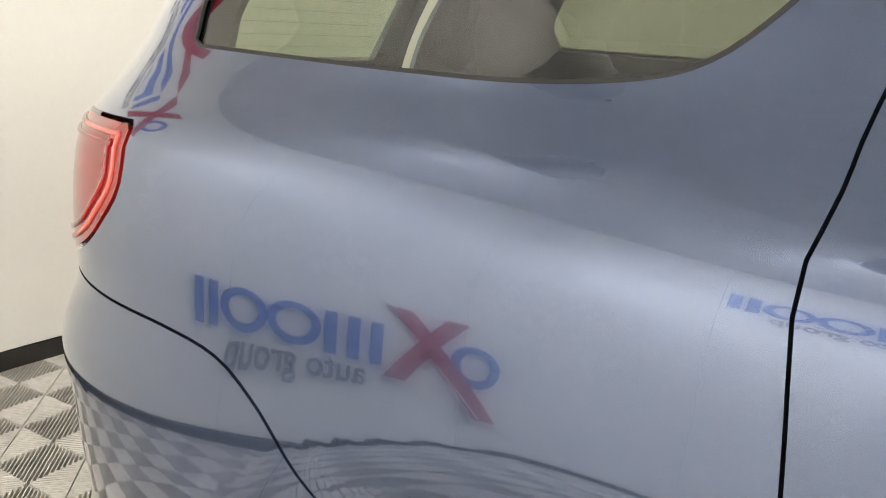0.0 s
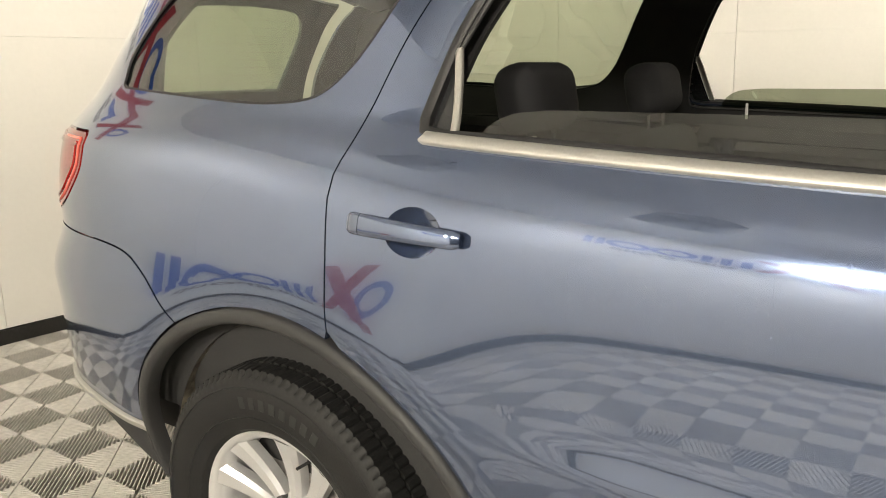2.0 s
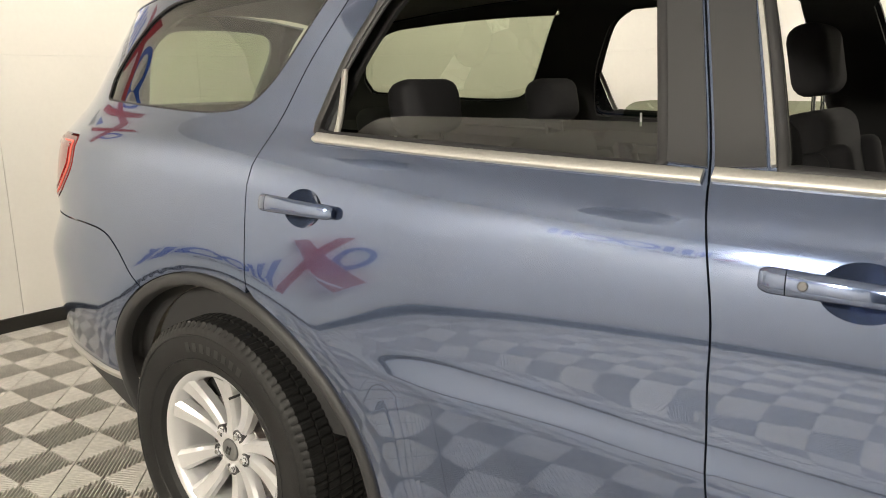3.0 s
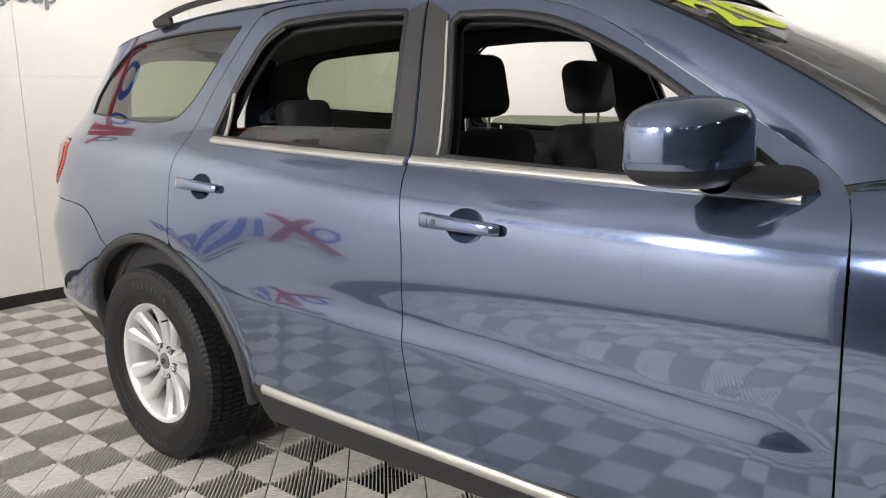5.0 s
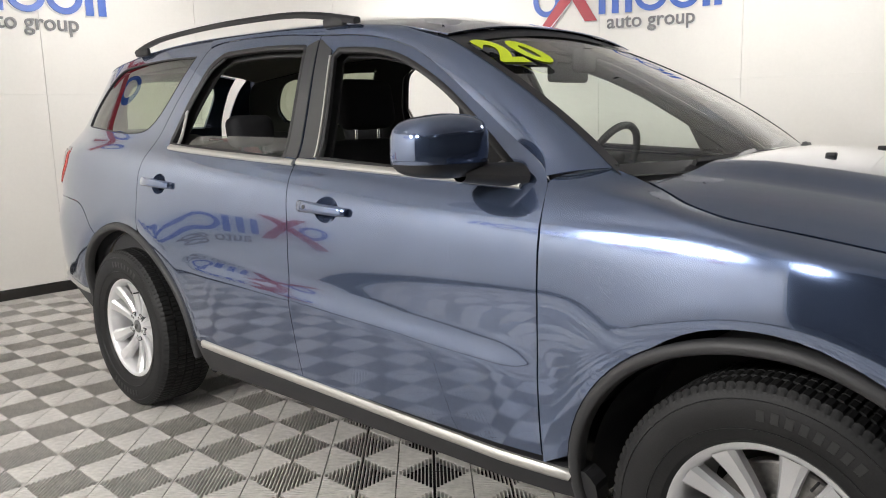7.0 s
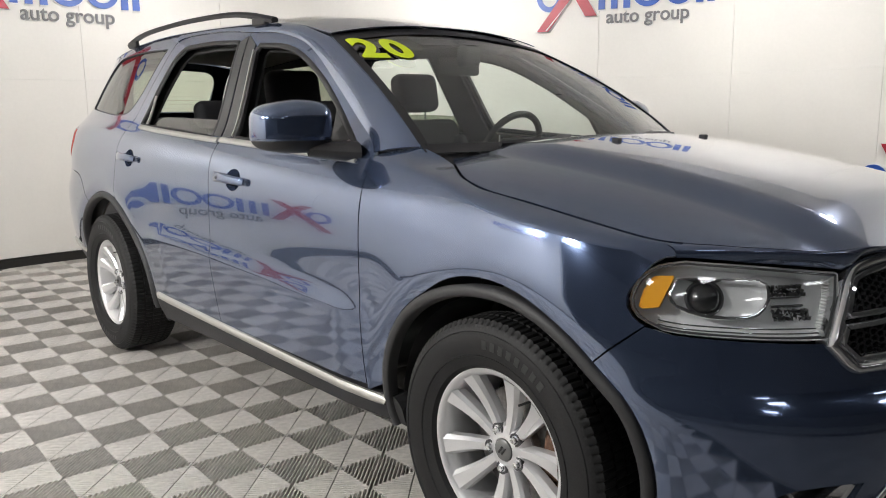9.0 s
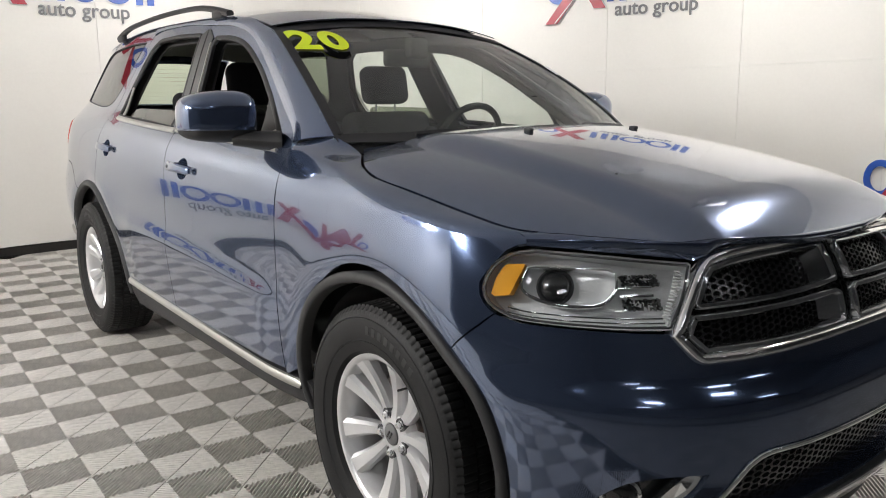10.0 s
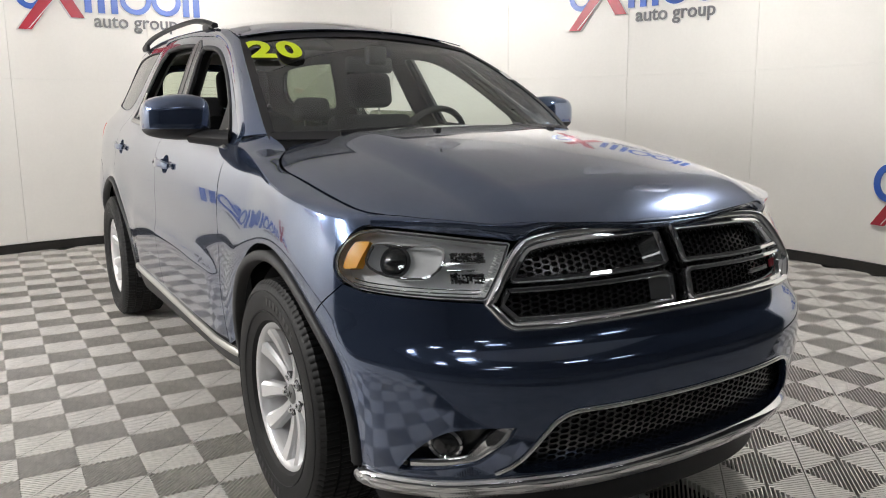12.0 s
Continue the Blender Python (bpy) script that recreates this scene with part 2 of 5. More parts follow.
def box(bm, size, at, soft=0.01, turn=None, segments=2):
    """A soft-edged block added to a bmesh."""
    made = bmesh.ops.create_cube(bm, size=1.0)["verts"]
    bmesh.ops.scale(bm, vec=size, verts=made)
    if soft:
        edges = list({e for v in made for e in v.link_edges})
        made = bmesh.ops.bevel(bm, geom=edges, offset=soft, segments=segments, affect="EDGES", profile=0.5)["verts"]
        made = list({v for v in made})
        island = set(made)
        for v in made:
            for e in v.link_edges:
                island.update(e.verts)
        made = list(island)
    m = Matrix.Translation(at) @ (turn or Matrix.Identity(4))
    bmesh.ops.transform(bm, matrix=m, verts=made)
    return made


def lathe(profile, n=64, axis="y"):
    """A bmesh turned from a profile of (radius, along) points round the y axis."""
    bm = bmesh.new()
    rings = [[bm.verts.new((r * math.cos(2 * math.pi * k / n), a, r * math.sin(2 * math.pi * k / n))) for k in range(n)] for r, a in profile]
    for i in range(len(rings) - 1):
        for k in range(n):
            j = (k + 1) % n
            bm.faces.new((rings[i][k], rings[i][j], rings[i + 1][j], rings[i + 1][k]))
    return bm


# ---- the round room ----
ROOM = (0.0, -0.25)
RADIUS, HEIGHT = 4.62, 3.1


def on_wall(angle, z, r=RADIUS):
    return (ROOM[0] + r * math.cos(angle), ROOM[1] + r * math.sin(angle), z)


def arc_sheet(name, a0, a1, z0, z1, r0, r1, mat, parent=None, label="", n=6):
    """A curved board between two angles, from radius r0 (its face) out to r1."""
    bm = bmesh.new()
    rows = []
    for k in range(n + 1):
        a = a0 + (a1 - a0) * k / n
        rows.append([bm.verts.new(on_wall(a, z, r)) for z, r in ((z0, r0), (z1, r0), (z1, r1), (z0, r1))])
    for k in range(n):
        for i in range(4):
            bm.faces.new((rows[k][i], rows[k][(i + 1) % 4], rows[k + 1][(i + 1) % 4], rows[k + 1][i]))
    bm.faces.new(rows[0])
    bm.faces.new(rows[-1])
    return from_bm(name, bm, mat, parent, label)


WALL_FROM, WALL_TO = radians(52), radians(270)   # the booth is open to a dark hall between them
wall = arc_sheet("wall_round", WALL_FROM, WALL_TO, 0, HEIGHT, RADIUS + 0.03, RADIUS + 0.15, WALL, n=80)
tagged(wall, "curved white wall of the round photo booth", "wall", kind="structure")
PANELS = 14
for k in range(PANELS):
    a0 = WALL_FROM + (WALL_TO - WALL_FROM) * k / PANELS
    a1 = a0 + (WALL_TO - WALL_FROM) / PANELS - 0.0006
    for z0, z1 in ((0.085, 1.62), (1.6212, HEIGHT)):
        arc_sheet("wall_panel", a0, a1, z0, z1, RADIUS, RADIUS + 0.02, WALL, wall)
board = arc_sheet("baseboard", WALL_FROM, WALL_TO, 0, 0.08, RADIUS - 0.012, RADIUS + 0.02, BASEBOARD, n=80)
tagged(board, "glossy black baseboard along the white wall", "baseboard", kind="structure")

# the dark hall in front of the booth
HALL = material("dark_hall_wall", (0.15, 0.15, 0.155), 0.8, grain=(3, 0.2))
HALL_FLOOR = material("dark_concrete", (0.16, 0.157, 0.15), 0.6, grain=(5, 0.2))


def slab(name, size, at, mat, label, category):
    bm = bmesh.new()
    bmesh.ops.create_cube(bm, size=1.0)
    bmesh.ops.scale(bm, vec=size, verts=bm.verts)
    bmesh.ops.translate(bm, verts=bm.verts, vec=at)
    return tagged(from_bm(name, bm, mat), label, category, kind="structure")


slab("hall_floor", (24, 24, 0.1), (2, -1, -0.09), HALL_FLOOR, "dark concrete floor of the hall round the booth", "floor")
# The second slab is added out of view, to darken the bumper's reflection.
slab("added_dark_floor", (3.2, 7.8, 0.04), (2.9 + 1.6, -0.75, -0.016), HALL_FLOOR, "unseen dark floor added in front to darken the bumper's reflection", "floor")
slab("hall_wall_east", (0.2, 24, 5), (13, -1, 2.4), HALL, "dark far wall of the hall", "wall")
slab("hall_wall_west", (0.2, 24, 5), (-9, -1, 2.4), HALL, "dark wall of the hall", "wall")
slab("hall_wall_north", (24, 0.2, 5), (2, 10, 2.4), HALL, "dark wall of the hall", "wall")
slab("hall_wall_south", (24, 0.2, 5), (2, -12, 2.4), HALL, "dark wall of the hall", "wall")
slab("hall_ceiling", (24, 24, 0.2), (2, -1, 5.0), HALL, "dark ceiling of the hall", "ceiling")


def disc(name, r, z, mat, label, category, n=96, up=True):
    bm = bmesh.new()
    bmesh.ops.create_circle(bm, cap_ends=True, segments=n, radius=r)
    bmesh.ops.translate(bm, verts=bm.verts, vec=(*ROOM, z))
    ob = from_bm(name, bm, mat)
    return tagged(ob, label, category, kind="structure")


edging = arc_sheet("floor_edging", WALL_TO, WALL_FROM + 2 * math.pi, -0.03, 0.012, RADIUS - 0.17, RADIUS + 0.4, BASEBOARD, n=60)
tagged(edging, "flat black rubber edging of the booth floor", "floor edging", kind="structure")
disc("floor", RADIUS + 0.1, -0.026, UNDER, "dark subfloor under the slotted plastic tiles", "floor")
bm = bmesh.new()
bmesh.ops.create_cone(bm, cap_ends=True, segments=96, radius1=RADIUS + 0.15, radius2=RADIUS + 0.15, depth=0.1)
bmesh.ops.translate(bm, verts=bm.verts, vec=(*ROOM, HEIGHT + 0.05))
tagged(from_bm("ceiling", bm, CEILING), "plain grey ceiling over the booth", "ceiling", kind="structure")


def floodlight(a, r, z, tip, size=1.0):
    """A round lamp hung on a rod; tip: degrees by which it is turned from straight down towards the middle (minus: an
    added lamp turned to the wall).
    """
    base = new("floodlight")
    base.location = on_wall(radians(a), HEIGHT, r)
    tagged(base, "round white floodlight hung from a thin rod" if tip > 0 else "unseen round floodlight added to brighten the white wall", "floodlight", "hung floodlights" if tip > 0 else "wall floodlights")
    aim = Matrix.Translation((0, 0, z - HEIGHT)) @ Matrix.Rotation(radians(a), 4, "Z") @ Matrix.Rotation(radians(tip), 4, "Y") @ Matrix.Scale(size, 4)
    for name, prof, mat in (("housing", [(0.001, 0.14), (0.09, 0.13), (0.2, 0.03), (0.215, -0.05), (0.2, -0.055), (0.19, -0.02)] if tip > 0 else [(0.001, 0.14), (0.09, 0.13), (0.2, 0.03), (0.225, -0.24), (0.215, -0.24), (0.19, -0.02)], CEILING), ("diffuser", [(0.001, -0.03), (0.1, -0.03), (0.193, -0.03)], LAMP_SOFT if tip > 0 else LAMP), ("rod", [(0.012, 0.0), (0.012, HEIGHT - z - 0.1)], BLACK_TRIM)):
        bm = lathe([(q[0], -q[1]) for q in prof] if name == "rod" else prof, 40)
        bmesh.ops.rotate(bm, verts=bm.verts, cent=(0, 0, 0), matrix=Matrix.Rotation(radians(90), 3, "X"))
        if name != "rod":
            bmesh.ops.transform(bm, matrix=aim, verts=bm.verts)
        from_bm(name, bm, mat, base)


# Those with a minus tip have no known source; added to brighten the walls.
for degrees, reach, height, tip, size in ((259, 4.3, 2.5, 42, 0.95), (277, 4.4, 2.6, 42, 0.95), (52, 3.2, 2.9, 22, 0.72),
                                          (58, 2.7, 2.85, -60, 0.72), (95, 2.8, 2.85, -60, 0.74), (132, 2.8, 2.85, -60, 0.76), (170, 2.8, 2.85, -60, 0.7), (208, 2.7, 2.85, -60, 0.85), (242, 2.7, 2.85, -60, 1.05)):
    floodlight(degrees, reach, height, tip, size)


def hall_lamp(x, y, w, d):
    base = new("hall_lamp")
    base.location = (x, y, 4.9)
    tagged(base, "long fluorescent lamp under the dark hall ceiling", "ceiling lamp", "hall lamps")
    for name, size, z, mat in (("lamp_tray", (w + 0.06, d + 0.06, 0.06), -0.03, SATIN), ("diffuser", (w, d, 0.02), -0.065, HALL_LAMP)):
        bm = bmesh.new()
        box(bm, size, (0, 0, z), 0.0)
        from_bm(name, bm, mat, base)
    return base


HALL_LAMP = material("hall_lamp_diffuser", (0.9, 0.9, 0.9), 0.5, emit=((0.95, 0.98, 1.0), 12.0))
one = hall_lamp(6.0, -4.0, 0.30, 1.2)
for x, y in ((8.5, -3.0), (4.5, -8.5), (7.5, 1.5), (10.5, -5.0), (6.5, -7.5), (9.0, 4.5)):
    copy_thing(one, pose(x, y, 4.9))


# ---- the car's surfaces ----
belt = curve([-2.7, -2.2, -1.12, -0.15, 0.9, 2.5], [1.33, 1.31, 1.245, 1.20, 1.17, 1.15])


def leaning(top, width, angles, lo=0.08, n=700):
    """A section from its lean: angles (height, degrees by which the skin faces up) summed up from the width at the height top."""
    hs, degs = zip(*angles)
    zs = np.linspace(lo, top[1], n)
    lean = np.interp(zs, hs, degs)
    w = np.exp(-0.5 * (np.arange(-14, 15) / 3.0) ** 2)
    lean = np.convolve(np.concatenate(([lean[0]] * 14, lean, [lean[-1]] * 14)), w / w.sum(), "valid")
    slope = -np.tan(np.radians(lean))
    ws = np.concatenate(([0], np.cumsum((slope[1:] + slope[:-1]) / 2 * (zs[1] - zs[0]))))
    ws += width - np.interp(top[0], zs, ws)
    return lambda z: float(np.interp(z, zs, ws))


# the doors' section: a shoulder under the windows, an upright middle, a ledge at CREASE and a tucked-in foot
CREASE = 0.72
DOOR_LEAN = ((0.10, -22), (0.25, -20), (0.34, -16), (0.40, -9), (0.46, -6), (0.55, -4.5), (0.66, -3.2), (CREASE - 0.010, -2.4), (CREASE + 0.002, 8), (CREASE + 0.011, 17), (CREASE + 0.030, 14), (CREASE + 0.050, 7),
             (CREASE + 0.078, 1.5), (0.86, 0.6), (0.93, 2.2), (0.985, 4.4), (1.03, 8), (1.07, 13), (1.10, 20), (1.13, 26), (1.155, 33), (1.17, 41), (1.20, 42), (1.23, 33), (1.27, 26), (1.40, 23.4), (1.50, 23.6), (1.62, 27), (1.68, 37), (1.74, 48), (1.80, 54))
PLAIN_LEAN = tuple(p for p in DOOR_LEAN if not CREASE - 0.02 < p[0] < CREASE + 0.08)
FOOT_LEAN = ((0.10, -22), (0.25, -20), (0.34, -16), (0.40, -9), (0.55, -4), (0.68, 0))
GLASS_LEAN = ((1.155, 33), (1.17, 41), (1.20, 42), (1.23, 33), (1.27, 26), (1.40, 23.4), (1.50, 23.6), (1.62, 27), (1.68, 37), (1.74, 48), (1.80, 54))
REAR_LEAN = FOOT_LEAN + ((0.76, 5), (0.82, 9), (0.88, 11.3), (0.94, 12.4), (1.0, 13), (1.05, 15), (1.10, 21), (1.135, 27)) + GLASS_LEAN
FRONT_LEAN = FOOT_LEAN + ((0.76, 4), (0.82, 6.5), (0.88, 8), (0.94, 9), (1.0, 9.5), (1.05, 11.5), (1.10, 18), (1.135, 25)) + GLASS_LEAN
profile = leaning((0.95, 1.84), 0.879, DOOR_LEAN)
profile_plain = leaning((0.95, 1.84), 0.879, PLAIN_LEAN)
profile_rear = leaning((1.0, 1.84), 0.871, REAR_LEAN)
profile_front = leaning((1.0, 1.84), 0.871, FRONT_LEAN)
nose = curve([0.2, 0.34, 0.40, 0.46, 0.54, 0.60, 0.645, 0.668, 0.688, 0.71, 0.75, 0.8, 0.9, 1.0, 1.2], [2.34, 2.402, 2.422, 2.435, 2.444, 2.446, 2.442, 2.428, 2.406, 2.391, 2.38, 2.37, 2.33, 2.26, 2.1])
tail = curve([0.2, 0.4, 0.55, 0.75, 0.85, 0.92, 0.98, 1.05, 1.2, 1.35, 1.5, 1.7, 1.8], [-2.55, -2.64, -2.68, -2.70, -2.74, -2.71, -2.67, -2.69, -2.70, -2.63, -2.55, -2.43, -2.35])
FRONT_FROM, REAR_FROM = 1.2, -1.5
FRONT_MID, REAR_MID = 1.2 + 1.783, -1.5 - 1.728


def even(f, lo, hi, n=260, soft=2.2):
    """The curve f, softened a little and read from an even table."""
    h = (hi - lo) / n
    raw = np.array([f(lo + h * i) for i in range(n + 1)])
    w = np.exp(-0.5 * (np.arange(-9, 10) / soft) ** 2)
    table = np.convolve(np.concatenate(([raw[0]] * 9, raw, [raw[-1]] * 9)), w / w.sum(), "valid").tolist()

    def g(x):
        t = min(max((x - lo) / h, 1.0), n - 2.001)
        i = int(t)
        t -= i
        p0, p1, p2, p3 = table[i - 1:i + 3]
        return p1 + 0.5 * t * (p2 - p0 + t * (2 * p0 - 5 * p1 + 4 * p2 - p3 + t * (3 * (p1 - p2) + p3 - p0)))
    return g


profile, profile_plain, profile_front, profile_rear, nose, tail = even(profile, 0.08, 1.82, 360, 1.2), even(profile_plain, 0.08, 1.82, 360, 2.0), even(profile_front, 0.08, 1.82, 360, 2.0), even(profile_rear, 0.08, 1.82, 360, 2.0), even(nose, 0.15, 1.25, 160), even(tail, 0.15, 1.85)
crease_at = curve([-1.2, -0.87, -0.5, -0.2, 0.1, 0.36, 0.6, 0.85, 1.4], [0.758, 0.745, 0.735, 0.72, 0.708, 0.691, 0.677, 0.662, 0.63])


def rear_radius(a):
    return 0.512 + (0.058 if math.cos(a) > 0 else -0.012) * abs(math.cos(a)) ** 3


def front_radius(a):
    return 0.470 + 0.070 * max(0, -math.cos(a)) ** 2 - 0.068 * max(0, math.cos(a)) ** 2


def flare(s, z):
    """How far the skin steps back in the band round a wheel arch."""
    for cx, cz, radius, band in ((-1.521, 0.385, rear_radius, 0.045), (1.521, 0.39, front_radius, 0.045)):
        u, v = s - cx, z - cz
        if abs(u) < 0.7 and -0.1 < v < 0.7:
            d = band - math.hypot(u, v) + radius(math.atan2(v, u))
            if d > -0.03:
                d = min(d, band + 0.01)
                return 0.24 * (d if d > 0.03 else (d + 0.03) ** 2 / 0.12)
    return 0.0


def body(s, z):
    """The car's skin: s runs along the side (s = x there) and on round the nose and the tail."""
    x = min(max(s, -2.7), 2.5)
    v = z - ease(0.75, 1.15, z) * (belt(x) - 1.2)
    c = crease_at(x) - CREASE
    v_low = v - c * ease(0.90, 0.78, z) * ease(0.35, 0.6, z)
    ledge = ease(-1.08, -0.7, s) * ease(1.0, 0.74, s)
    w = profile_plain(v_low) * (1 - ledge) + profile(v_low) * ledge
    if s < -0.78:
        w += (profile_rear(v) - w) * ease(-0.78, -1.5, s)
    elif s > 0.93:
        w += (profile_front(v) - w) * ease(0.93, 1.35, s)
    w -= flare(s, z)
    if s < -1.1:
        u = -1.1 - s
        w -= 0.065 * (u * u if u < 0.45 else 0.2025 + 0.9 * (u - 0.45))
    if s < -1.6 and z < 0.78:
        w -= 0.045 * ease(0.78, 0.36, z) * ease(-1.6, -1.85, s) * ease(-2.5, -2.05, s)
    if s > FRONT_FROM:
        w += 0.058 * ease(FRONT_FROM, 2.0, s) * ease(1.25, 1.0, z)
        a, turn, power, sign, from_x = nose(z) - FRONT_FROM, (s - FRONT_FROM) * (math.pi / 2) / 1.783, 3.0, 1, FRONT_FROM
    elif s < REAR_FROM:
        w -= 0.02 * ease(-1.5, -2.3, s) * ease(1.2, 1.3, z)
        a, turn, power, sign, from_x = REAR_FROM - tail(z), (REAR_FROM - s) * (math.pi / 2) / 1.728, 5.0, -1, REAR_FROM
    else:
        return (s, -w, z)
    sn, cs = math.sin(turn), math.cos(turn)
    r = 1 / ((abs(sn) ** power + abs(cs) ** power) ** (1 / power))
    return (from_x + sign * a * r * sn, -w * r * cs, z)


def deep(fn, d):
    """The surface fn moved in by d."""
    return lambda s, z: tuple(np.array(fn(s, z)) - d * normal_of(fn, s, z))


car = new("car")
tagged(car, "slate blue metallic family SUV with silver alloy wheels", "car")

roof_edge = curve([-2.5, -2.1, -1.7, -1.2, -0.4, 0.0, 0.2, 0.4], [1.62, 1.675, 1.71, 1.727, 1.715, 1.68, 1.645, 1.60])
roof_rise = curve([-2.5, -2.0, -1.0, 0.0, 0.4], [0.045, 0.055, 0.06, 0.055, 0.05])

# lines that neighbouring panels share, in (s, z)
ARCH_R = [(-1.521 + r * math.cos(a), 0.385 + r * math.sin(a)) for a, r in ((radians(d), rear_radius(radians(d))) for d in range(-5, 186, 5))]
ARCH_F = [(1.521 + r * math.cos(a), 0.39 + r * math.sin(a)) for a, r in ((radians(d), front_radius(radians(d))) for d in range(-10, 191, 5))]
SPLIT = spline([(-0.343, 1.675), (-0.285, 1.42), (-0.236, 1.205), (-0.198, 1.0), (-0.195, 0.85), (-0.187, 0.70), (-0.16, 0.48), (-0.152, 0.42)])
REAR_CUT = spline([(-1.338, 0.888), (-1.343, 0.97), (-1.347, 1.04), (-1.355, 1.14)]) + spline([(-1.352, 1.183), (-1.336, 1.235), (-1.323, 1.297), (-1.278, 1.43), (-1.206, 1.56), (-1.15, 1.655), (-1.09, 1.695), (-0.9, 1.705), (-0.6, 1.698), (-0.343, 1.675)])
FRONT_TOP = spline([(-0.343, 1.675), (-0.089, 1.653), (0.144, 1.602), (0.314, 1.528), (0.525, 1.403), (0.70, 1.297), (0.80, 1.240), (0.855, 1.20), (0.89, 1.142), (0.901, 1.02), (0.907, 0.658), (0.907, 0.42)])
DOOR_FOOT_R = spline([(-0.15, 0.42), (-0.5, 0.425), (-0.95, 0.43)])
DOOR_FOOT_F = spline([(0.907, 0.42), (0.4, 0.42), (-0.15, 0.42)])
WINDOW_F = chain(spline([(-0.123, 1.215), (-0.175, 1.42), (-0.222, 1.585)]), spline([(-0.2, 1.608), (-0.002, 1.590), (0.165, 1.548), (0.36, 1.457), (0.526, 1.355), (0.68, 1.248), (0.78, 1.18)]), spline([(0.76, 1.168), (0.35, 1.188), (-0.123, 1.215)]))
WINDOW_R = chain(spline([(-1.165, 1.262), (-1.185, 1.285), (-1.155, 1.42), (-1.11, 1.515), (-1.055, 1.60), (-0.98, 1.642)]), spline([(-0.95, 1.646), (-0.68, 1.648), (-0.42, 1.634)]), spline([(-0.405, 1.62), (-0.36, 1.40), (-0.322, 1.222)]), spline([(-0.335, 1.212), (-0.7, 1.235), (-1.145, 1.258)]))
WINDOW_Q = chain(spline([(-1.225, 1.65), (-1.285, 1.565), (-1.372, 1.424), (-1.416, 1.37), (-1.466, 1.332), (-1.53, 1.315), (-1.66, 1.311), (-1.86, 1.324), (-2.15, 1.350)]), spline([(-2.17, 1.36), (-2.20, 1.44), (-2.16, 1.555), (-2.06, 1.635), (-1.87, 1.655), (-1.5, 1.662), (-1.225, 1.655)]))
LAMP_TAIL = chain(spline([(-2.16, 1.232), (-2.153, 1.155), (-2.19, 1.097), (-2.255, 1.046), (-2.40, 1.0)]), spline([(-2.40, 1.0), (-2.6, 1.03), (-2.78, 1.05)]), spline([(-2.78, 1.25), (-2.5, 1.255), (-2.35, 1.25), (-2.17, 1.24)]))
BUMPER_CUT = spline([(-1.79, 0.82), (-1.85, 0.882), (-1.90, 0.925), (-1.967, 0.962), (-2.06, 0.977), (-2.2, 0.983), (-2.40, 0.997)])


def arch_part(line, test):
    return [np.array(p) for p in line if test(p)]


rear_arch_low = arch_part(ARCH_R, lambda p: p[0] > -1.338 and p[1] > 0.43)   # from the front foot up to the door cut
rear_arch_high = arch_part(ARCH_R, lambda p: p[0] < -1.338 and p[0] > -1.79)
rear_arch_back = arch_part(ARCH_R, lambda p: p[0] < -1.79)


def ellipse_hole(s0, s1, z):
    mid = 0.45 * s0 + 0.55 * s1
    return [np.array((mid + 0.062 * math.cos(2 * math.pi * a / 32), z - 0.001 + 0.044 * math.sin(2 * math.pi * a / 32))) for a in range(32)]


HANDLE_R, HANDLE_F = (-1.282, -1.031, 1.096), (-0.125, 0.135, 1.052)


